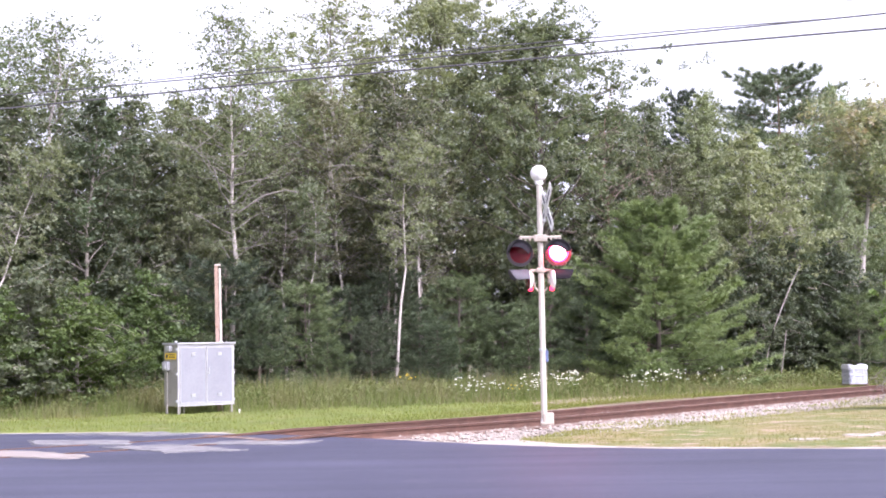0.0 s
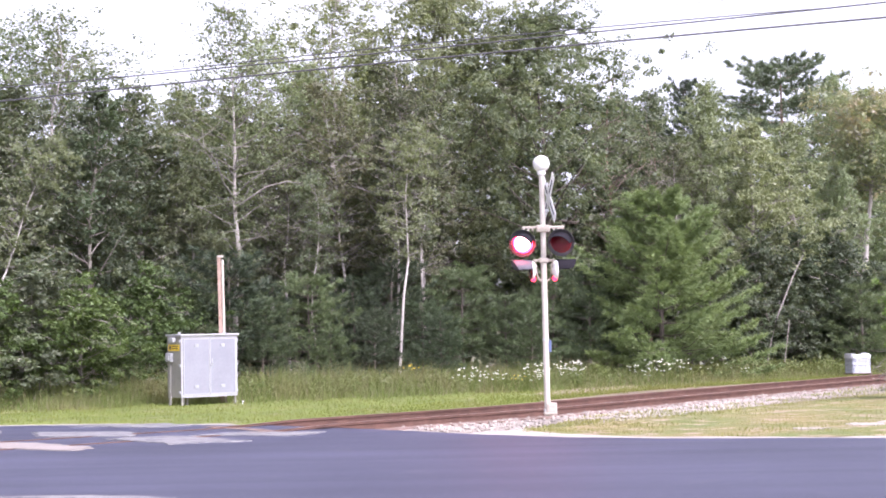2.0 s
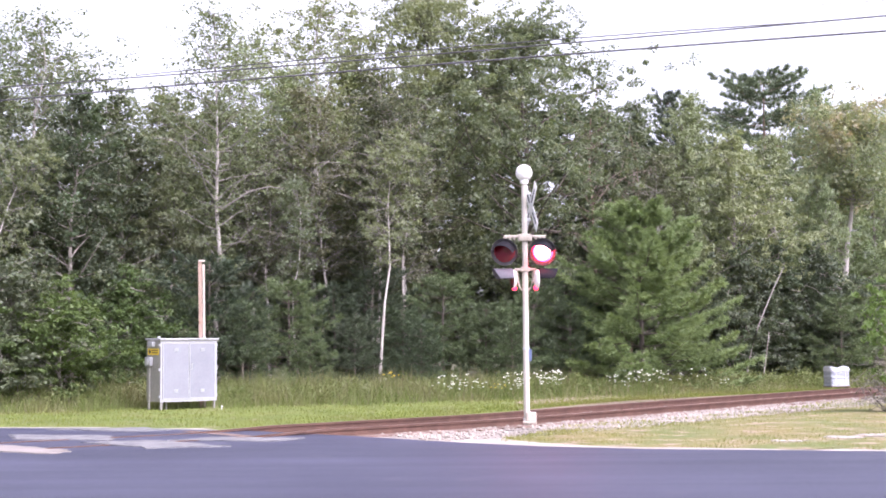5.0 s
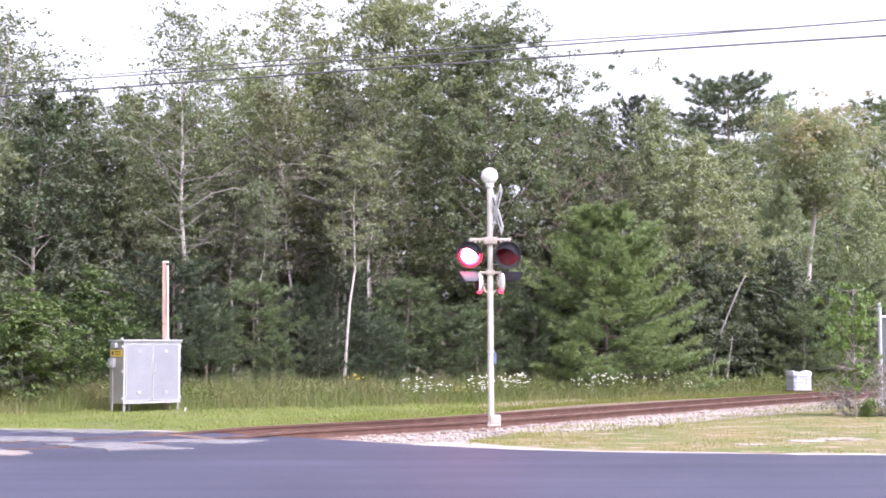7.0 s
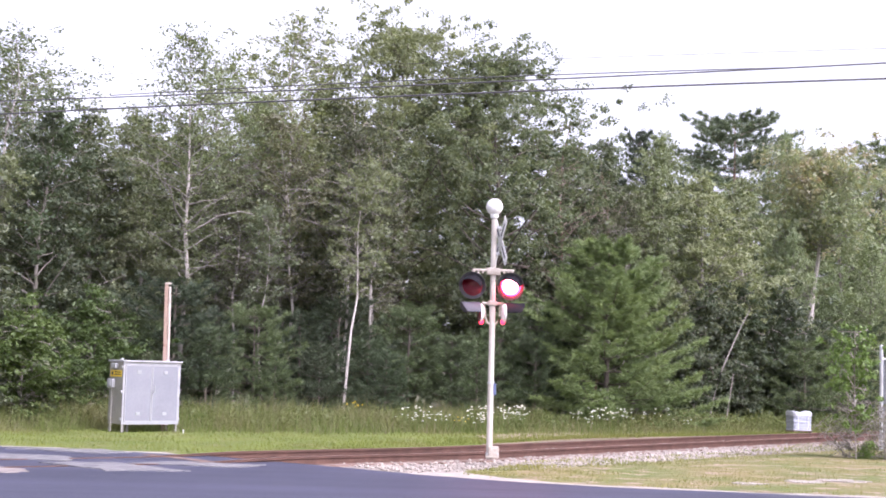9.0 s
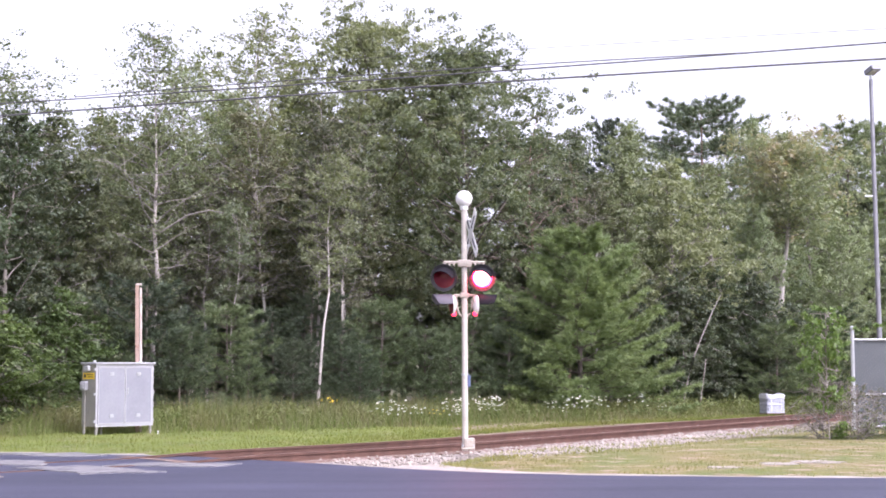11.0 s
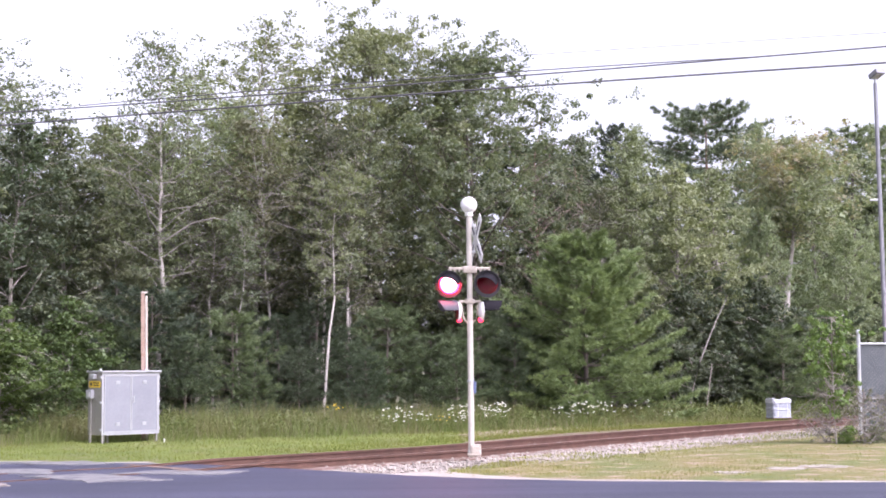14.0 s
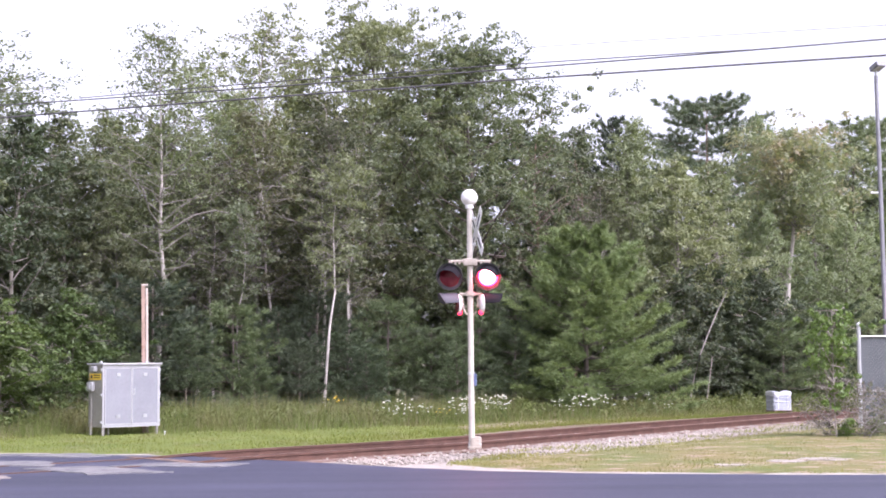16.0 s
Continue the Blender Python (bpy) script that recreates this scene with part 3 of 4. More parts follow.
for x in (-0.15, 0.15):
    part("conduit", Shape().tube([(x, 0.02, 2.8), (x * 0.9, -0.02, 2.62), (x * 0.7, -0.02, 2.52), (0.04 * x / abs(x), 0, 2.45)], 0.017, 8), M_CREAM, signal, smooth=True)
part("tag_plate", Shape().box((0.075, -0.02, 1.25), (0.05, 0.05, 0.22), bevel=0.006), M_BLUE, signal, "small blue tag plate")
part("band", Shape().turned([(0.066, 1.35), (0.068, 1.36), (0.068, 1.385), (0.066, 1.395)], 18), M_STEEL, signal, smooth=True)

# ---- relay cabinet ----
cab = thing("relay_cabinet", pose(-5.96, 32.85, -0.06, 0, 0, 39), "grey aluminium railway relay cabinet on short legs", "cabinet")
CW, CD, CZ, CH = 1.44, 0.62, 0.22, 1.38
part("body", Shape().box((CW / 2, CD / 2, CZ + CH / 2), (CW, CD, CH), bevel=0.012), M_CABSIDE, cab, "weathered aluminium body")
part("roof", Shape().box((CW / 2, CD / 2 - 0.02, CZ + CH + 0.02), (CW + 0.07, CD + 0.1, 0.04), bevel=0.01).box((0.02, 0.1, CZ + CH + 0.06), (0.06, 0.05, 0.05), bevel=0.01)
     .box((CW - 0.15, 0.3, CZ + CH + 0.055), (0.08, 0.05, 0.04), bevel=0.01), M_CABFRAME, cab, "bright aluminium roof")
part("front_frame", Shape().box((CW / 2, -0.012, CZ + CH - 0.03), (CW, 0.02, 0.06)).box((CW / 2, -0.012, CZ + 0.03), (CW, 0.02, 0.06))
     .box((0.022, -0.012, CZ + CH / 2), (0.045, 0.02, CH - 0.12)).box((CW - 0.022, -0.012, CZ + CH / 2), (0.045, 0.02, CH - 0.12)), M_CABFRAME, cab, "bright aluminium frame")
for x0, x1, hx in ((0.05, CW / 2 - 0.004, CW / 2 - 0.035), (CW / 2 + 0.004, CW - 0.05, CW / 2 + 0.035)):
    w, zc, h = x1 - x0, CZ + CH / 2, CH - 0.125
    door = part("door", Shape().box(((x0 + x1) / 2, -0.018, zc), (w, 0.028, h), bevel=0.006), M_CAB, cab, "lavender-grey painted door")
    part("door_rim", Shape().box(((x0 + x1) / 2, -0.035, zc + h / 2 - 0.012), (w, 0.01, 0.022)).box(((x0 + x1) / 2, -0.035, zc - h / 2 + 0.012), (w, 0.01, 0.022))
         .box((x0 + 0.011, -0.035, zc), (0.02, 0.01, h - 0.05)).box((x1 - 0.011, -0.035, zc), (0.02, 0.01, h - 0.05)), M_CABFRAME, door)
    for z in (CZ + 0.24, CZ + CH - 0.22):
        v = Shape().box(((x0 + x1) / 2, -0.036, z), (0.1, 0.012, 0.075), bevel=0.003)
        for q in (-0.02, 0.0, 0.02):
            v.box(((x0 + x1) / 2, -0.045, z + q), (0.08, 0.012, 0.008))
        part("vent", v, M_CABFRAME, door, "small louvred vent")
part("handle", Shape().tube([(CW / 2 + 0.035, -0.05, CZ + 0.72), (CW / 2 + 0.035, -0.09, CZ + 0.72), (CW / 2 + 0.035, -0.095, CZ + 0.86)], 0.012, 8), M_STEEL, cab, smooth=True)
for lx, ly in ((0.04, 0.03), (CW - 0.04, 0.03), (0.04, CD - 0.04), (CW - 0.04, CD - 0.04), (0.22, 0.3), (0.32, 0.3)):
    part("leg", Shape().box((lx, ly, CZ / 2 - 0.02), (0.045, 0.045, CZ + 0.05), bevel=0.004).box((lx, ly, 0.0), (0.09, 0.09, 0.012)), M_CABSIDE, cab)
for z in (CZ + 0.12, CZ + 0.72, CZ + 1.27):
    for x in (-0.015, CW + 0.015):
        part("hinge", Shape().box((x, 0.02, z), (0.035, 0.05, 0.06), bevel=0.008), M_CABFRAME, cab)
sign = part("warning_sign", Shape().box((-0.008, 0.3, CZ + 1.12), (0.006, 0.5, 0.14)), M_YELLOW, cab, "yellow warning sign")
part("symbol", Shape().turned([(0.001, 0.0), (0.045, 0.0), (0.045, 0.004), (0.001, 0.004)], 14, "z"), M_BLACK, sign, "", Matrix.Translation((-0.012, 0.46, CZ + 1.12)) @ pose(0, 0, 0, 0, -90, 0))
for q in (0.03, -0.02):
    part("text_bar", Shape().box((-0.0125, 0.23, CZ + 1.12 + q), (0.003, 0.28, 0.022)), M_BLACK, sign)
part("meter_box", Shape().box((-0.045, 0.44, CZ + 0.9), (0.09, 0.24, 0.2), bevel=0.02).box((-0.095, 0.44, CZ + 0.9), (0.025, 0.12, 0.12), bevel=0.01), M_CABFRAME, cab, "grey meter box on the side")
part("junction_box", Shape().box((-0.05, 0.3, CZ + 1.29), (0.09, 0.2, 0.12), bevel=0.02), M_CABFRAME, cab)
part("side_conduit", Shape().tube([(-0.02, 0.44, CZ + 0.8), (-0.02, 0.44, 0.05)], 0.018, 8), M_CABSIDE, cab, smooth=True)

# ---- bare post behind the cabinet, with two boards ----
post = thing("utility_post", pose(-5.18, 34.0, 0, 0, -0.8, 8), "short weathered wooden post behind the relay cabinet", "post")
part("board", Shape().box((-0.035, 0, 1.65), (0.085, 0.1, 3.4), bevel=0.008), M_POST, post, "brown weathered board")
part("pipe", Shape().box((0.045, 0.01, 1.63), (0.055, 0.07, 3.32), bevel=0.012), M_POSTW, post, "pale peeling board")
part("cap", Shape().box((0, 0, 3.36), (0.15, 0.12, 0.05), bevel=0.02), M_POSTW, post)

stake = thing("white_stake", pose(-4.62, 33.1, 0, 0, 4, 0) @ Matrix.Diagonal((0.6, 0.6, 0.6, 1)), "tiny white marker stake in the mown grass", "stake")
part("shaft", Shape().box((0, 0, 0.03), (0.03, 0.02, 0.1), bevel=0.004), M_WHITE, stake)
part("tip", Shape().box((0, 0, 0.09), (0.06, 0.03, 0.05), bevel=0.008), M_WHITE, stake)

# ---- wrapped pallet by the track ----
pal = thing("wrapped_pallet", pose(12.0, 43.2, -0.05, 0, 0, 12) @ Matrix.Diagonal((0.66, 0.7, 1.02, 1)), "white plastic-wrapped pallet of pale blocks by the track", "pallet")
for k in range(5):
    part("deck_board", Shape().box((0, -0.36 + 0.18 * k, 0.11), (0.92, 0.1, 0.02)), M_TIE, pal)
for k in (-0.4, 0, 0.4):
    part("runner", Shape().box((k, 0, 0.05), (0.08, 0.82, 0.1)), M_TIE, pal)
def wrapped_load(w, d, h, z0, seed):
    """A box-shaped load under slack film: bulging sides, pinched courses, an uneven top."""
    rng, n, levels = np.random.default_rng(seed), 40, 15
    verts, faces = [], []
    for j in range(levels):
        u = j / (levels - 1)
        pinch = 1 - 0.035 * abs(math.sin(4 * math.pi * u)) ** 0.5 * (0 < u < 1) - 0.09 * max(0.0, u - 0.88) / 0.12
        for k in range(n):
            q = 2 * math.pi * k / n
            c, t = math.cos(q), math.sin(q)
            e = 0.28
            verts.append((w / 2 * pinch * math.copysign(abs(c) ** e, c) + rng.normal(0, 0.008), d / 2 * pinch * math.copysign(abs(t) ** e, t) + rng.normal(0, 0.008),
                          z0 + h * u + 0.035 * u * math.sin(2 * q + 1) + rng.normal(0, 0.006)))
    for j in range(levels - 1):
        faces += [(j * n + k, j * n + (k + 1) % n, (j + 1) * n + (k + 1) % n, (j + 1) * n + k) for k in range(n)]
    faces.append(tuple((levels - 1) * n + k for k in range(n)))
    return Shape().add(verts, faces)


part("load", wrapped_load(0.92, 0.8, 0.5, 0.12, 3), M_BAG, pal, "pale blocks under cloudy film")
part("wrap", wrapped_load(0.96, 0.84, 0.11, 0.54, 4), M_WRAP, pal, "wrinkled white plastic top sheet")
for x in (-0.24, 0.22):
    part("strap", Shape().box((x, -0.412, 0.36), (0.035, 0.012, 0.42), bevel=0.003), M_WRAP, pal)

# ---- fence and gate corner ----
fence = thing("chain_link_fence", pose(11.38, 34.0, 0, 0, 0, 6) @ Matrix.Diagonal((1, 1, 0.99, 1)), "grey chain-link fence with dull screen fabric", "fence")
for x in (0.0, 2.6, 5.2):
    fp = part("post", Shape().tube([(x, 0, -0.05), (x, 0, 2.4)], 0.045, 12), M_STEEL, fence, smooth=True)
    part("post_cap", Shape().turned([(0.05, 2.38), (0.05, 2.42), (0.03, 2.445), (0.001, 2.455)], 12, "z", (x, 0, 0)), M_STEEL, fp, smooth=True)
for z in (2.12, 0.83, 0.08):
    part("rail", Shape().tube([(0, -0.01, z), (5.2, -0.01, z)], 0.024, 10), M_STEEL, fence, smooth=True)
link = Shape()
for k in range(-22, 56):
    x0 = k * 0.095
    t0, t1 = max(0.0, -x0 / 2.04), min(1.0, (5.2 - x0) / 2.04)
    if t1 > t0:
        for low, rise in ((0.08, 2.04), (2.12, -2.04)):
            link.tube([(x0 + 2.04 * t0, -0.03, low + rise * t0), (x0 + 2.04 * t1, -0.03, low + rise * t1)], 0.004, 3, False)
part("chain_link", link, M_LAMPPOST, fence)
part("screen_fabric", Shape().box((2.6, 0.03, 1.1), (5.15, 0.008, 2.0)), M_SCREEN, fence, "dull grey screen fabric")

# ---- car-park lamp post ----
lp = thing("street_lamp", pose(15.95, 45.0, 0, 0, -0.6, 0), "tall dark street lamp with a single head", "street lamp")
part("pole", Shape().tube([(0, 0, 0), (0, 0, 10.45)], [0.085, 0.06], 16), M_LAMPPOST, lp, smooth=True)
part("foot_plate", Shape().box((0, 0, 0.03), (0.4, 0.4, 0.06), bevel=0.01), M_LAMPPOST, lp)
part("neck", Shape().tube([(0, 0, 10.45), (0, 0, 10.62)], [0.04, 0.04], 12), M_STEEL, lp, smooth=True)
head = part("lamp_head", Shape().box((0.03, -0.08, 10.72), (0.34, 0.42, 0.17), Euler((radians(-20), 0, radians(20))).to_matrix().to_4x4(), bevel=0.03), M_LAMPPOST, lp, "tilted dark floodlight head")
part("diffuser", Shape().box((0.03, -0.1, 10.63), (0.26, 0.3, 0.02), Euler((radians(-20), 0, radians(20))).to_matrix().to_4x4()), M_STEEL, head)
part("side_arm", Shape().box((-0.17, 0, 6.75), (0.3, 0.05, 0.06), bevel=0.01), M_STEEL, lp, "short pale bracket")

# ---- overhead cables, hung along the road ----
for sag, slope, height, x0, x1, rad in ((-0.00062, -0.001, 6.056, -40, 40, 0.015), (0.0006, -0.0012, 6.228, -40, 40, 0.012), (-0.00154, -0.0029, 6.313, -5.2, 5.7, 0.009), (-0.00026, -0.0158, 6.594, -40, 40, 0.0032)):
    pts = [(x, 23.99 - 0.4113 * x, height + slope * x + sag * x * x) for x in np.linspace(x0, x1, 61)]
    cable = new("overhead_cable", Shape().tube(pts, rad, 6).mesh("overhead_cable", M_WIRE, True))
    tagged(cable, "thin dark overhead utility cable", "cable", "overhead cables")


# ---- vegetation builders ----
def faces_mesh(name, corners, mat):
    """Many loose faces with equally many corners each, as one mesh."""
    corners = np.asarray(corners, np.float32)
    n, k = corners.shape[:2]
    me = bpy.data.meshes.new(name)
    me.vertices.add(k * n)
    me.vertices.foreach_set("co", corners.reshape(-1))
    me.loops.add(k * n)
    me.loops.foreach_set("vertex_index", np.arange(k * n, dtype=np.int32))
    me.polygons.add(n)
    me.polygons.foreach_set("loop_start", np.arange(0, k * n, k, dtype=np.int32))
    me.polygons.foreach_set("loop_total", np.full(n, k, np.int32))
    me.materials.append(mat)
    me.update(calc_edges=True)
    return me


def unit(v):
    return v / np.maximum(np.linalg.norm(v, axis=-1, keepdims=True), 1e-9)


def leaf_faces(c, size, rng, upward=0.6, slim=0.62, lean=None):
    """One small leaf at each place; lean turns the blades outwards from their clump."""
    n = len(c)
    nrm = rng.normal(0, 1, (n, 3)) * 0.6 + [0, 0, upward]
    nrm = unit(nrm if lean is None else nrm + lean)
    a = unit(np.cross(nrm, rng.normal(0, 1, (n, 3))))
    b = np.cross(nrm, a)
    ln = size * rng.uniform(0.65, 1.35, (n, 1))
    return np.stack([c - a * ln * 0.45 + b * ln * slim * 0.55, c + a * ln * 0.6, c - a * ln * 0.45 - b * ln * slim * 0.55], 1)


def blade_faces(base, direction, length, width, rng):
    d = unit(direction)
    w = unit(np.cross(d, rng.normal(0, 1, d.shape))) * width * 0.5
    return np.stack([base + w, base + d * length, base - w], 1)


def broadleaf(seed, H, base_u, spread, n_br, clumps, per, leaf, mat, bark, r0, clump_r=0.42, wander=0.25, shape=0.75, limb_bark=None, flat=0.5, bare=0):
    """A leafy tree: tapered trunk, limbs and twigs, and sprays of single leaves in layers. Returns trunk, limbs and crown."""
    rng = np.random.default_rng(seed)
    wood, limbs, centres = Shape(), Shape(), []
    n = 9
    tx, ty = np.cumsum(rng.normal(0, wander * H / 40, n)), np.cumsum(rng.normal(0, wander * H / 40, n))
    tz = np.linspace(0, 0.94 * H, n)
    tx, ty = tx - tx[0], ty - ty[0]
    wood.tube(np.stack([tx, ty, tz], 1), [max(0.012, r0 * (1 - 0.93 * z / (0.94 * H))) for z in tz], 8)
    for i in range(n_br + bare):
        dead = i >= n_br
        u = base_u + (0.98 - base_u) * ((i + rng.random()) / n_br if not dead else 0.7 * rng.random())
        v = (u - base_u) / (1 - base_u)
        L = spread * max(0.12, math.sin(math.pi * (0.12 + 0.88 * v) ** shape)) * rng.uniform(0.55, 1.2)
        p0 = np.array([np.interp(u * H, tz, tx), np.interp(u * H, tz, ty), u * H * 0.96])
        az, rise = 2.39996 * i + rng.normal(0, 0.4), rng.uniform(0.15, 0.75) + 0.5 * v
        d = np.array([math.cos(az), math.sin(az), rise])
        path = [p0]
        for k in range(4):
            path.append(path[-1] + d / np.linalg.norm(d) * L / 4 + rng.normal(0, 0.05 * L, 3))
        rb = max(0.008, r0 * 0.34 * (1 - u) + 0.009)
        limbs.tube(path, [rb, rb * 0.8, rb * 0.6, rb * 0.4, rb * 0.2], 5, False)
        for k in range(5 if dead else max(3, int(clumps * min(1.2, 0.25 + 0.8 * L / spread)))):
            t = rng.uniform(0.25, 1.05) ** 0.8 * 4
            j = min(3, int(t))
            q = path[j] + (path[j + 1] - path[j]) * (t - j)
            e = q + rng.normal(0, 1, 3) * np.array([1, 1, 0.6]) * (0.16 * L + 0.2)
            if k < 3 or dead:
                limbs.tube([q, (q + e) / 2 + rng.normal(0, 0.04, 3), e], [0.011, 0.008, 0.004], 3, False)
            if not dead:
                centres.append(e)
    centres = np.array(centres)
    m = np.repeat(centres, per, 0)
    rad = np.repeat(rng.uniform(0.45, 1.3, (len(centres), 1)) * clump_r, per, 0)
    out = unit(rng.normal(0, 1, m.shape))
    m = m + out * rad * rng.random((len(m), 1)) ** 0.45 * [1, 1, flat]
    return wood.mesh("trunk", bark, True), limbs.mesh("branching", limb_bark or bark, True), faces_mesh("crown", leaf_faces(m, leaf, rng, 0.75, 0.7, out * 0.45), mat)


def conifer(seed, H, spread, whorls, per_whorl, twigs, tufts, needles, needle, width, mat, bark, r0, low=0.04, power=0.8, droop=0.0, thick=0.35):
    """A pine: straight trunk, whorls of boughs, side twigs in flat sprays, each ending in tufts of needles."""
    rng = np.random.default_rng(seed)
    wood, base, dirs = Shape(), [], []
    wood.tube([(0, 0, 0), (rng.normal(0, 0.05), 0, H / 2), (0, 0, H * 0.98)], [r0, r0 * 0.6, 0.012], 8)
    for i in range(whorls):
        u = low + (0.99 - low) * (i + 0.35 * rng.random()) / whorls
        L0 = spread * max(0.06, (1 - (u - low) / (1 - low)) ** power)
        for k in range(per_whorl):
            az = 2 * math.pi * k / per_whorl + i * 1.1 + rng.normal(0, 0.3)
            L = L0 * rng.uniform(0.6, 1.15)
            d = np.array([math.cos(az), math.sin(az), 0.0])
            lat = np.array([-d[1], d[0], 0.0])
            up = rng.uniform(0.0, 0.3) + 0.6 * u - droop
            root = np.array([0, 0, u * H])
            tip = root + d * L + [0, 0, L * up]
            mid = (root + tip) / 2 + [0, 0, -0.1 * L]
            wood.tube([root, mid, tip], [max(0.007, r0 * 0.25 * (1 - u)), 0.009, 0.004], 4, False)
            n = max(2, int(twigs * (0.3 + 0.7 * L / spread)))
            for j in range(n + 1):
                t = 0.3 + 0.7 * j / n
                foot = (1 - t) ** 2 * root + 2 * t * (1 - t) * mid + t ** 2 * tip
                sgn = 1 if j % 2 else -1
                td = unit(d * 0.75 + lat * sgn * rng.uniform(0.45, 1.0) * (j < n) + [0, 0, rng.uniform(0.0, 0.35)])
                tl = (0.12 + 0.34 * L * (1.12 - t)) * rng.uniform(0.7, 1.2)
                w = np.linspace(0.25, 1.0, tufts)[:, None]
                c = foot + td * tl * w + rng.normal(0, 0.03, (tufts, 3)) * [1, 1, thick]
                base.append(np.repeat(c, needles, 0))
                dirs.append(np.repeat(np.tile(td, (tufts, 1)), needles, 0))
    base, dirs = np.concatenate(base), np.concatenate(dirs)
    d = unit(dirs * 0.75 + rng.normal(0, 0.5, dirs.shape) + [0, 0, 0.3])
    q = blade_faces(base, d, needle * rng.uniform(0.7, 1.25, (len(d), 1)), width, rng)
    return wood.mesh("trunk", bark, True), faces_mesh("crown", q, mat)


def plant(name, meshes, x, y, h, h0, label, category, group="", turn=0.0, wide=1.0, tilt=0.0, crown_mat=None):
    """Stands a tree of nominal height h0 at a place, scaled to h."""
    k = h / h0
    m = pose(x, y, -0.2, 0, tilt, turn) @ Matrix.Diagonal((k * wide, k * wide, k, 1))
    ob = thing(name, m, label, category, group)
    for nm, me in zip(("trunk", "branching", "crown") if len(meshes) == 3 else ("trunk", "crown"), meshes):
        p = new(nm, me)
        p.parent = ob
        if nm == "crown" and crown_mat:
            p.material_slots[0].link = "OBJECT"
            p.material_slots[0].material = crown_mat
    return ob


# ---- the wood: kinds of trees, built once each ----
OAK = [broadleaf(101, 14, 0.2, 5.1, 66, 24, 40, 0.125, M_LEAF, M_DARKBARK, 0.17, 0.4, shape=1.1, flat=0.6)]
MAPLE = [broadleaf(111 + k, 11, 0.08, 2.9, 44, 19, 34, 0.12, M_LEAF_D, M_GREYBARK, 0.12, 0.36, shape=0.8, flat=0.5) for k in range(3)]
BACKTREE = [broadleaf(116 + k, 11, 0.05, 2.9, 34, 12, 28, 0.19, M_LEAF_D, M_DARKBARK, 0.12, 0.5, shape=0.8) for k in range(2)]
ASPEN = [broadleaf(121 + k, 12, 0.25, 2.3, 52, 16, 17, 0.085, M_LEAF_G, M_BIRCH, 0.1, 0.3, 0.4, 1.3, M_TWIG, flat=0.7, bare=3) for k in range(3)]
THIN = [broadleaf(126 + k, 11, 0.38, 2.1, 40, 12, 22, 0.095, M_LEAF_B, M_BIRCH, 0.07, 0.3, 0.5, 1.0, M_TWIG, bare=20) for k in range(2)]
DEAD = [broadleaf(129, 11, 0.3, 2.0, 16, 5, 10, 0.1, M_LEAF_B, M_PINEBARK, 0.08, 0.25, 0.4, 0.9, M_BROWNTWIG, bare=40)]
TURNING = [broadleaf(113, 10.4, 0.64, 2.6, 34, 20, 24, 0.125, M_LEAF_O, M_BIRCH, 0.17, 0.42, 0.3, 0.9, M_TWIG, flat=0.7, bare=12)]
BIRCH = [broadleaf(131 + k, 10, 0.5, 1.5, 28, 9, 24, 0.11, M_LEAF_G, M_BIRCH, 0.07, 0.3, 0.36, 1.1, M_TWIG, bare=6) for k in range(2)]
SHRUB = [broadleaf(141 + k, 4, 0.03, 1.5, 32, 13, 38, 0.1, M_LEAF_D, M_GREYBARK, 0.04, 0.27, flat=0.45) for k in range(2)]
SAPLING = [broadleaf(151, 2.6, 0.3, 0.62, 20, 8, 24, 0.08, M_LEAF_S, M_GREYBARK, 0.02, 0.14, shape=1.1)]
BARE = [broadleaf(161, 1.7, 0.05, 1.0, 28, 5, 6, 0.06, M_LEAF_B, M_TWIG, 0.014, 0.12, bare=10)]
PINE = [conifer(171 + k, 3.5, 1.75, 9, 6, 8, 4, 15, 0.17, 0.02, M_NEEDLE, M_DARKBARK, 0.05, power=0.6, low=0.02) for k in range(3)]
BRIGHT_PINE = [conifer(181, 5.6, 2.9, 14, 10, 17, 6, 16, 0.16, 0.023, M_NEEDLE_L, M_DARKBARK, 0.08, power=0.62, low=0.02)]
TALL_PINE = [conifer(197, 14, 4.4, 12, 8, 12, 5, 12, 0.24, 0.045, M_NEEDLE_T, M_PINEBARK, 0.2, low=0.56, power=0.42, droop=0.42, thick=1.2)]
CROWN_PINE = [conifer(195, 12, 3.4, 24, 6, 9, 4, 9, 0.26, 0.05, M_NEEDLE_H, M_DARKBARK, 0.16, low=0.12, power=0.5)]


def row(kind, name, label, category, group, h0, places, mats=(None,)):
    made = []
    for k, (x, y, h, w) in enumerate(places):
        made.append(plant(name, kind[k % len(kind)], x, y, h, h0, label, category, group, 137.5 * k + 20 * x, w, crown_mat=mats[k % len(mats)]))
    return made


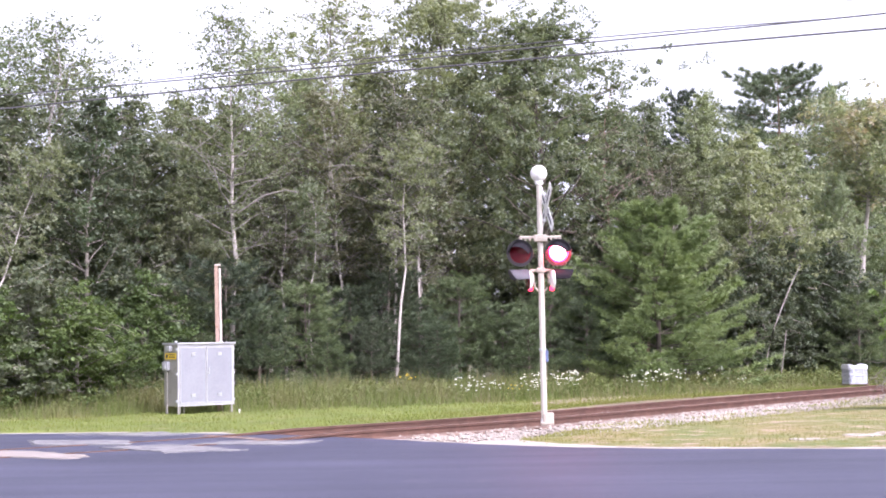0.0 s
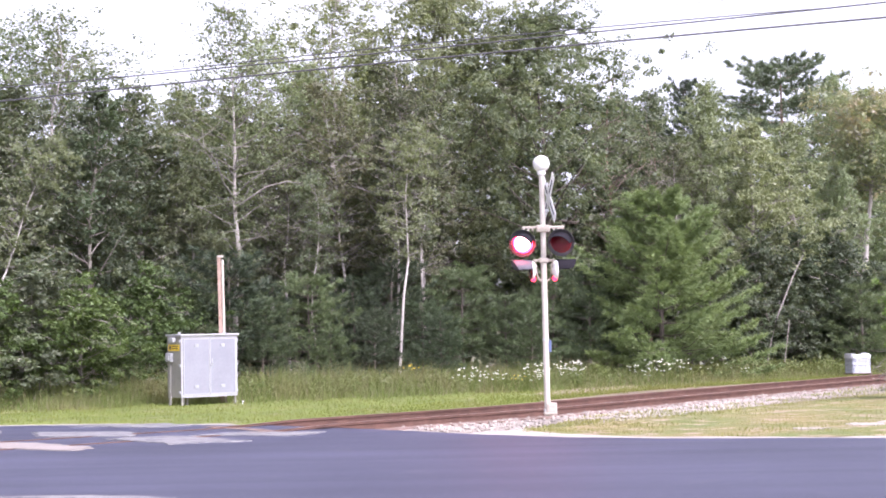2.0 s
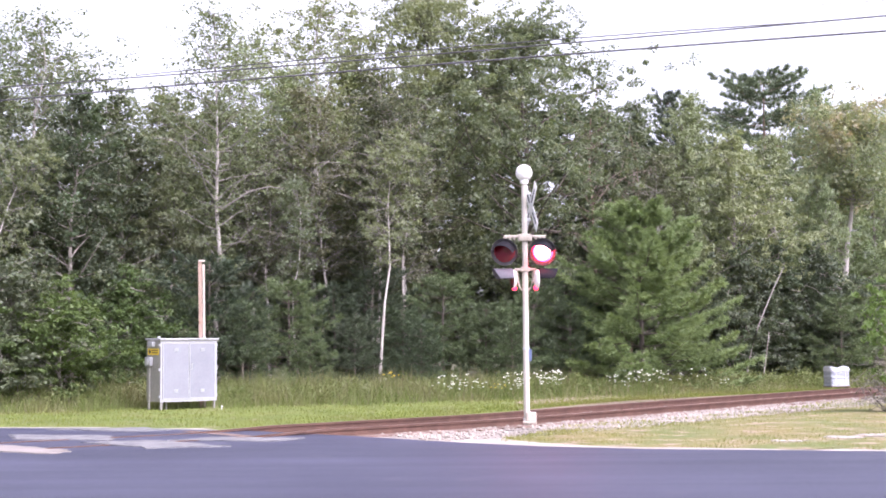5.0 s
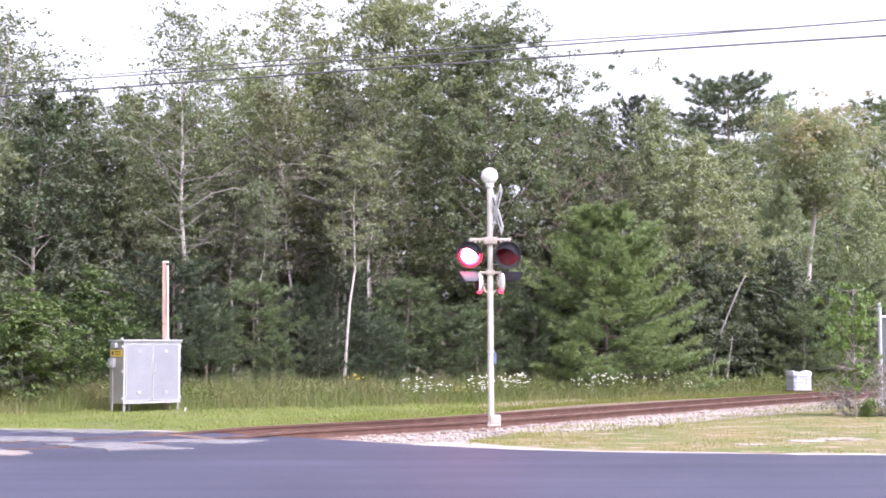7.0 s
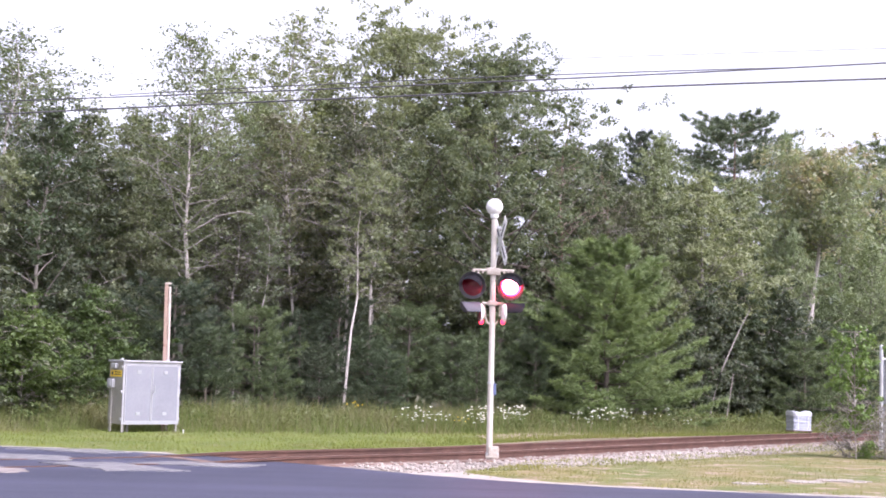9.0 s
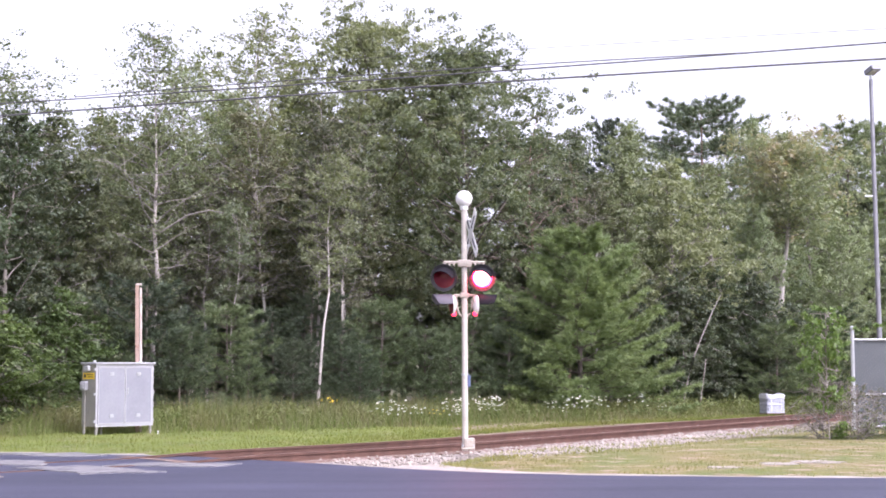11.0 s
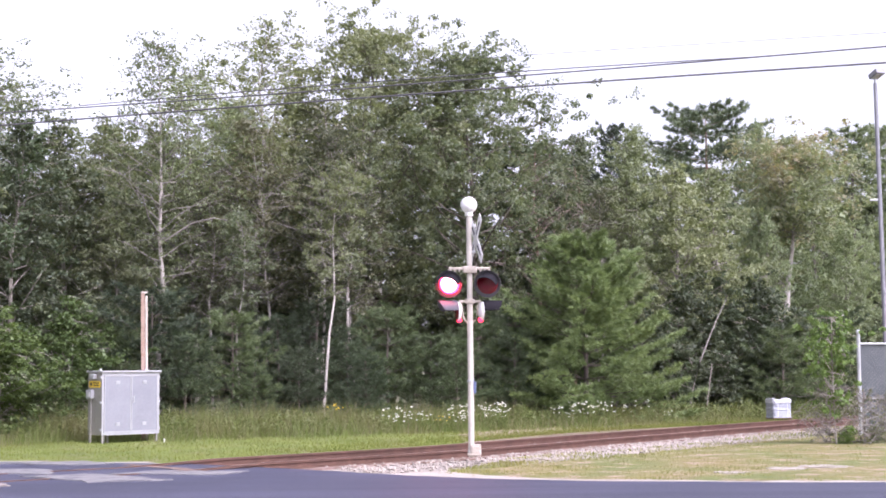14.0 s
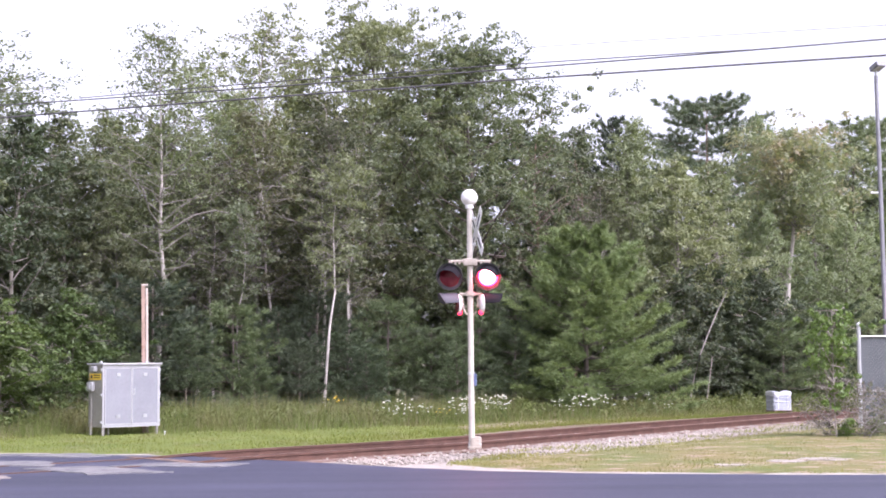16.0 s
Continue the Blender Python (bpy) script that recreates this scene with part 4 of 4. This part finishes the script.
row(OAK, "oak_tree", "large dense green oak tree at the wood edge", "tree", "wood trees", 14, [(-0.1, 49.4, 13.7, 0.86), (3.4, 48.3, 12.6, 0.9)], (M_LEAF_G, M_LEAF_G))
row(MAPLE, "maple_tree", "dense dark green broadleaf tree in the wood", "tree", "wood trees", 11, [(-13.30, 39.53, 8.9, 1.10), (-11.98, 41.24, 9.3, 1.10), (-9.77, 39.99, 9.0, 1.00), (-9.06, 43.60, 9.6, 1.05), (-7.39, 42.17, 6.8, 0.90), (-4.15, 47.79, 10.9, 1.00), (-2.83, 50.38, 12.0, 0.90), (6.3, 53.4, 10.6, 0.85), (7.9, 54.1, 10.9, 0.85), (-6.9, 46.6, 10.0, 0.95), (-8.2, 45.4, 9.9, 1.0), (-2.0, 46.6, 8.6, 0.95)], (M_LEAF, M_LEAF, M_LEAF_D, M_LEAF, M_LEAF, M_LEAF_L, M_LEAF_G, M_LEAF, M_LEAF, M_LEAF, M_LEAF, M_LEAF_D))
row(MAPLE, "broadleaf_tree", "yellow-green broadleaf tree at the wood edge", "tree", "wood trees", 11, [(8.82, 49.59, 9.06, 0.85), (10.30, 49.37, 9.00, 0.90), (12.25, 51.18, 9.15, 0.90), (14.0, 51.5, 7.6, 0.52), (16.13, 56.90, 9.83, 0.80), (17.8, 54.6, 7.3, 0.75), (16.21, 60.91, 12.57, 0.75), (18.84, 61.11, 11.49, 0.90), (10.17, 54.78, 11.22, 0.85)], (M_LEAF_Y, M_LEAF_Y, M_LEAF_Y, M_LEAF_L, M_LEAF_L, M_LEAF_L, M_LEAF_L, M_LEAF_L, M_LEAF_Y))
row(TURNING, "turning_tree", "broadleaf tree turning orange at its top", "tree", "wood trees", 10.4, [(15.6, 54.0, 10.4, 1.0)], (M_LEAF_O,))
aspens = row(ASPEN, "aspen_tree", "slender pale-barked aspen with thin airy crown", "tree", "wood trees", 12, [(-11.34, 41.52, 11.66, 1.25), (-5.95, 41.75, 11.71, 1.00), (-5.32, 45.21, 11.37, 1.10), (-3.55, 47.01, 13.29, 1.15), (-8.24, 45.03, 9.17, 1.00), (-12.64, 42.65, 11.36, 1.20), (-10.98, 43.90, 11.01, 1.00)], (None, None, M_LEAF_L))
row(THIN, "thin_tree", "half-bare grey broadleaf tree with browned leaves", "tree", "wood trees", 11, [(-2.9, 44.2, 9.6, 1.05), (-1.5, 43.7, 9.9, 1.0), (-0.3, 44.6, 8.9, 1.0), (-4.6, 43.6, 8.0, 0.95), (7.6, 49.6, 8.2, 0.9)], (None,))
row(DEAD, "dead_tree", "brown dead tree with bare twigs", "dead tree", "wood trees", 11, [(6.0, 51.2, 11.2, 1.0), (7.0, 51.0, 9.4, 0.9)], (None,))
row(BIRCH, "birch_tree", "thin white birch with sparse crown", "tree", "wood trees", 10, [(-3.67, 41.25, 6.47, 0.90), (-0.86, 43.61, 8.90, 0.90)], (None,))
row(PINE, "young_pine", "dark green young pine under the trees", "pine", "understory pines", 3.5, [(-0.2, 40.9, 2.2, 1.0), (2.4, 42.2, 2.6, 1.0), (-2.0, 40.6, 2.4, 1.0), (4.2, 43.2, 2.9, 1.0), (13.4, 47.6, 3.0, 1.1), (-4.93, 39.37, 2.77, 1.00), (-3.85, 40.64, 3.41, 1.10), (-2.67, 41.83, 3.28, 1.10), (-0.74, 41.75, 2.61, 1.10), (0.47, 43.15, 3.61, 1.10), (1.70, 42.66, 2.75, 1.10), (3.18, 43.88, 3.27, 1.00), (-5.96, 40.15, 4.04, 1.20), (12.31, 49.09, 3.70, 1.20), (14.28, 50.05, 3.32, 1.20), (16.46, 51.45, 3.74, 1.20), (-7.32, 40.03, 3.44, 1.00), (-1.59, 42.96, 3.80, 1.10), (4.40, 45.25, 3.82, 1.10), (-3.17, 39.93, 1.84, 1.00)], (None, M_NEEDLE_P, M_NEEDLE_D, None, M_NEEDLE_P))
row(BRIGHT_PINE, "spreading_pine", "bright green spreading young pine at the wood edge", "pine", "", 5.6, [(6.33, 43.58, 5.65, 1.12)], (None,))
# shrubs with M_LEAF_D have the shade low in the wood in their colour
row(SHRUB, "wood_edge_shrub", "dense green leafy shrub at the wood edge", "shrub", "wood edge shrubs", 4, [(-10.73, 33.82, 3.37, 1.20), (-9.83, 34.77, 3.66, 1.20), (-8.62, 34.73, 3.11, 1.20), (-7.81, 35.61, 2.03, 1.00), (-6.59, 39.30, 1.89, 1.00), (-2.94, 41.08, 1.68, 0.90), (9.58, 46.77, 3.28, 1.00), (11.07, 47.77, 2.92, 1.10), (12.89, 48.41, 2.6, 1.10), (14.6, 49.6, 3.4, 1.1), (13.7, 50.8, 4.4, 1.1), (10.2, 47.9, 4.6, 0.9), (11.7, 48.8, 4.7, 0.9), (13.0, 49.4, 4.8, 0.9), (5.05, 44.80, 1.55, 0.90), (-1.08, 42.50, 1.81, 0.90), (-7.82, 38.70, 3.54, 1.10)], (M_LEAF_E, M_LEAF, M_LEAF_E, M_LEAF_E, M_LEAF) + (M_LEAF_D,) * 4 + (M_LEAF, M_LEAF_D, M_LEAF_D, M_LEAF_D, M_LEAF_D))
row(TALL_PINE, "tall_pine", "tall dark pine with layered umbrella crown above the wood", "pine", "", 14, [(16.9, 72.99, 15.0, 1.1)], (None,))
# the two right-hand pines get their haze from the needle colour
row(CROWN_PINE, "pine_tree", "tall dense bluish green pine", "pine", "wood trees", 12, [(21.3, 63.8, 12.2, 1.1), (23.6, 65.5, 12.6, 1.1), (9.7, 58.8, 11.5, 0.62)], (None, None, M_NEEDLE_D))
# inner trees: their gloom is put into the darkened leaf colour
row(BACKTREE, "background_tree", "broadleaf tree deep in the wood, leaves darkened for shade", "tree", "inner wood trees", 11, [(-16.97, 47.18, 10.68, 1.30), (-14.82, 49.06, 8.50, 1.30), (-12.74, 49.80, 9.34, 1.30), (-10.82, 51.57, 9.17, 1.30), (-8.41, 51.37, 9.91, 1.30), (-6.46, 53.14, 9.95, 1.30), (-4.35, 54.93, 11.27, 1.30), (-2.03, 54.76, 11.63, 1.30), (0.29, 56.63, 12.59, 1.30), (3.00, 58.61, 12.70, 1.30), (5.61, 57.65, 11.58, 1.30), (8.46, 60.64, 10.87, 1.30), (11.21, 61.68, 10.26, 1.30), (14.28, 63.77, 9.52, 1.30), (17.28, 64.91, 9.87, 1.20), (20.69, 67.11, 10.10, 1.20), (23.27, 66.37, 10.22, 1.30)], (M_LEAF_D,))
plant("sapling", SAPLING[0], 9.5, 29.9, 2.95, 2.6, "green leafy sapling beside the fence", "sapling", "fence saplings", 30, 0.72)
plant("sapling", SAPLING[0], 11.75, 30.6, 3.1, 2.6, "green leafy sapling beside the fence", "sapling", "fence saplings", 200, 0.85)
row(BARE, "bare_bush", "half-bare tangled bush beside the fence", "bush", "fence bushes", 1.7, [(9.5, 30.3, 1.5, 0.85), (10.1, 30.0, 1.35, 0.9), (10.9, 31.2, 1.2, 1.0), (11.6, 30.6, 1.0, 1.0)])
row(SHRUB, "low_bush", "low green bush beside the fence", "bush", "fence bushes", 4, [(9.75, 30.05, 0.5, 1.3), (10.4, 30.2, 0.55, 1.4), (11.2, 30.6, 0.75, 1.3), (11.9, 30.2, 0.7, 1.3)], (M_LEAF_S, M_LEAF_Y))
for bx, by, bh, bk, lean in ((-1.4, 40.82, 7.91, 0, 3.0), (-1.72, 43.72, 8.1, 1, 2.2), (-12.45, 36.8, 7.9, 0, 20.0), (15.2, 54.6, 8.4, 0, -2.0)):
    plant("birch_tree", BIRCH[bk], bx, by, bh, 10, "thin white birch leaning at the wood edge", "tree", "wood trees", 40.0, 0.9, lean)
inv = aspens[1].matrix_basis.inverted()
part("long_branch", Shape().tube([inv @ Vector(p) for p in [(-5.86, 41.4, 5.17), (-5.03, 41.4, 5.7), (-4.44, 41.4, 5.84), (-3.8, 41.4, 5.72), (-3.53, 41.4, 5.39)]], [0.032, 0.026, 0.02, 0.015, 0.008], 6), M_TWIG, aspens[1], "bare pale branch", smooth=True)
fallen = thing("leaning_dead_tree", Matrix(), "bare pale dead tree leaning against the shrubs", "dead tree")
part("trunk", Shape().tube([(9.77, 45.2, 0.17), (9.9, 45.2, 0.89), (10.13, 45.2, 1.72), (10.37, 45.2, 2.31), (10.74, 45.4, 3.06), (11.09, 45.6, 3.67)], [0.024, 0.024, 0.022, 0.022, 0.02, 0.014], 7), M_TWIG, fallen, smooth=True)
part("branch", Shape().tube([(10.46, 45.0, 1.66), (10.38, 45.0, 1.06), (10.2, 44.8, 0.17)], [0.018, 0.016, 0.012], 5), M_GREYBARK, fallen, smooth=True)


# leaf bank closing the gaps, coloured dark for the shade of the wood
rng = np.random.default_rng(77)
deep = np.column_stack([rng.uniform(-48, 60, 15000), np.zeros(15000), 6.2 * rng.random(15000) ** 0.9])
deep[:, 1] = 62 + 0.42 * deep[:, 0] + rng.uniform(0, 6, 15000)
tagged(new("far_woods", faces_mesh("far_woods", leaf_faces(deep, 0.6, rng, 0.4, 0.7), M_LEAF_D)), "dense foliage darkened for shade deep inside the wood", "woods", kind="stuff")

# ---- weeds, turf and flowers ----
def scatter(name, edge_a, edge_b, n, h0, h1, width, mat, label, category, seed, clump=0.6, bias=1.0, bend=0.35, ragged=0.0, patchy=False):
    rng = np.random.default_rng(seed)
    a, b = resampled(edge_a, 200), resampled(edge_b, 200)
    u, v = rng.random(n), rng.random(n) ** bias
    i = (u * 199).astype(int)
    p = a[i] * (1 - v)[:, None] + b[i] * v[:, None] + rng.normal(0, 0.06, (n, 2)) + np.column_stack([np.zeros(n), ragged * np.sin(a[i][:, 0] * 3.1) * np.sin(a[i][:, 0] * 1.3 + 1) + rng.normal(0, ragged * 0.6 + 1e-6, n)])
    wave = np.sin(p[:, 0] * 2.3 + 1.3 * np.sin(p[:, 1] * 1.7)) * np.sin(p[:, 1] * 2.9 + p[:, 0] * 0.8)
    h = rng.uniform(h0, h1, n) * (1 + clump * 0.5 * wave) * (np.interp(p[:, 0], [2.5, 7, 12], [1.0, 0.62, 0.5]) * np.minimum(1.0, 0.16 + 1.9 * v) if h1 > 0.5 else 1.0)
    if patchy:
        keep = np.sin(p[:, 0] * 1.9 + 2 * np.sin(p[:, 1] * 1.1)) * np.sin(p[:, 1] * 2.7 + 1.5 * np.sin(p[:, 0] * 0.9)) + rng.normal(0, 0.35, n) > -0.25
        p, h = p[keep], h[keep]
        n = len(p)
    base = np.column_stack([p, np.full(n, -0.03)])
    d = np.column_stack([rng.normal(0, bend, n), rng.normal(0, bend, n), np.ones(n)])
    q = blade_faces(base, d, h[:, None], width * rng.uniform(0.6, 1.4, (n, 1)), rng)
    return tagged(new(name, faces_mesh(name, q, mat)), label, category, kind="stuff")


weed_front = [(-16, 30.6), (-8.5, 31.9), (-6.9, 33.4), (-5.2, 33.6), (-3.6, 33.9), (-1.2, 35.1), (1.6, 36.4), (6.3, 38.9), (9.9, 41.6), (18, 47)]
weed_back = [(x, y + 5.6) for x, y in weed_front]
scatter("tall_grass", weed_front, weed_back, 64000, 0.2, 0.76, 0.017, M_GRASS, "tall yellow-green roadside grass and weeds", "grass", 21, 0.7, 0.9, 0.3, 0.45)
scatter("seeding_grass", weed_front, weed_back, 20000, 0.3, 0.85, 0.014, M_SEED, "dry straw-coloured seeding grass stems", "grass", 25, 0.9, 0.8, 0.22, 0.45)
scatter("mown_turf", [(x, y + 0.3) for x, y in weed_front], [(-16, 27.3), (-8, 27.2), (-5.9, 26.9), (-3.4, 26.4), (-1.6, 27.2), (-0.3, 29.2), (2.0, 32.2), (4.8, 36.4), (12, 43.0)], 40000, 0.025, 0.09, 0.014, M_TURF, "short bright green mown grass", "grass", 22, 0.5)
scatter("dry_edge_grass", [tuple(p) for p in (line - side * 5.2)[int(np.searchsorted(line[:, 0], 4.5)):300]], [tuple(p) for p in (line - side * 2.2)[int(np.searchsorted(line[:, 0], 3.5)):300]], 12000, 0.03, 0.14, 0.014, M_STRAW, "sparse dry grass on the dirt beside the track", "grass", 26, 0.8, patchy=True)
scatter("dry_turf", [tuple(p) for p in dry_a], [tuple(p) for p in dry_b + [0, 0.12]], 52000, 0.02, 0.075, 0.014, M_STRAW, "short yellowed dry grass", "grass", 23, 0.8, patchy=True)


def leafy_weeds(name, edge_a, edge_b, n, per, mat, label, seed):
    rng = np.random.default_rng(seed)
    a, b = resampled(edge_a, 200), resampled(edge_b, 200)
    i, v = (rng.random(n) * 199).astype(int), rng.random(n)[:, None] ** 0.8
    p = a[i] * (1 - v) + b[i] * v
    h = rng.uniform(0.18, 0.6, n) * (0.7 + 0.5 * rng.random(n))
    c = np.repeat(np.column_stack([p, np.zeros(n)]), per, 0) + rng.normal(0, 0.1, (n * per, 3)) * [1, 1, 0]
    c[:, 2] = np.repeat(h, per) * rng.random(n * per) ** 0.7
    return tagged(new(name, faces_mesh(name, leaf_faces(c, 0.085, rng, 0.5, 0.4), mat)), label, "weeds", kind="stuff")


leafy_weeds("leafy_weeds", [(x, y + 0.9) for x, y in weed_front], [(x, y + 4.5) for x, y in weed_front], 1500, 20, M_LEAF_W, "green leafy weeds along the wood edge", 24)


def flower_plant(seed, mat, name, label, heads, hgt):
    rng = np.random.default_rng(seed)
    ob = thing(name, Matrix(), label, "wildflower", "roadside wildflowers")
    for k in range(heads):
        x, y, h = rng.normal(0, 0.17), rng.normal(0, 0.17), hgt * rng.uniform(0.6, 1.1)
        part("stem", Shape().tube([(x * 0.3, y * 0.3, -0.05), (x * 0.7, y * 0.7, h * 0.6), (x, y, h)], 0.005, 4, False), M_GRASS, ob)
        c = np.column_stack([rng.normal(x, 0.013, 12), rng.normal(y, 0.013, 12), h + rng.normal(0, 0.012, 12)])
        f = new("flower_head", faces_mesh("flower_head", leaf_faces(c, 0.03, rng, 0.4, 0.9), mat))
        f.parent = ob
    return ob


lace = flower_plant(31, M_PETAL, "white_wildflower", "white lacy wildflowers among tall grass", 6, 0.9)
gold = flower_plant(32, M_GOLD, "yellow_wildflower", "yellow goldenrod among tall grass", 3, 0.95)
rng = np.random.default_rng(33)
FLOWER_X = [(0.2, 1.4, 7), (2.0, 3.9, 15), (5.1, 6.7, 9), (6.9, 8.4, 3)]
made = 0
for x0, x1, n in FLOWER_X:
    for k in range(n):
        x = rng.uniform(x0, x1)
        y = float(np.interp(x, [p[0] for p in weed_front], [p[1] for p in weed_front])) + rng.uniform(0.3, 2.6)
        m = pose(x, y, 0, 0, 0, rng.uniform(0, 360)) @ Matrix.Diagonal((1, 1, rng.uniform(0.55, 1.1), 1))
        if made == 0:
            lace.matrix_basis = m
        else:
            copy_thing(lace, m)
        made += 1
gold.matrix_basis = pose(-0.98, 36.2, 0, 0, 0, 20) @ Matrix.Diagonal((0.8, 0.8, 0.95, 1))
for x, y, s in ((-0.85, 36.5, 0.9), (1.72, 36.7, 0.45), (1.8, 36.9, 0.55)):
    copy_thing(gold, pose(x, y, 0, 0, 0, 90 * x) @ Matrix.Diagonal((1, 1, s, 1)))


# ---- what moves: each lens turns over between its lit and its dark face ----
def motions():
    changes = [0.44, 1.05, 1.65, 2.25, 2.94, 3.5, 4.15, 4.75, 5.36, 5.98, 6.57, 7.15, 7.8, 8.35, 9.07, 9.57, 10.2, 10.82, 11.43, 12.07, 12.68, 13.25, 13.93, 14.44, 15.15, 15.7]
    overlap = (3.5, 7.8, 15.7)          # both lamps glow for a moment
    for lens, start in zip(FLASHERS, (180, 0)):
        rows, a = [(0.0, pose(0, 0, 0, 0, 0, start))], start
        for c in changes:
            t = c + (0.0 if c not in overlap else 0.07 if a % 360 == 0 else -0.07)
            rows.append((t - 0.05, pose(0, 0, 0, 0, 0, a)))
            rows += [(t - 0.0167, pose(0, 0, 0, 0, 0, a + 60)), (t + 0.0167, pose(0, 0, 0, 0, 0, a + 120))]
            a += 180
            rows.append((t + 0.05, pose(0, 0, 0, 0, 0, a)))
        rows.append((16.0, pose(0, 0, 0, 0, 0, a)))
        walk(lens, rows)


motions()
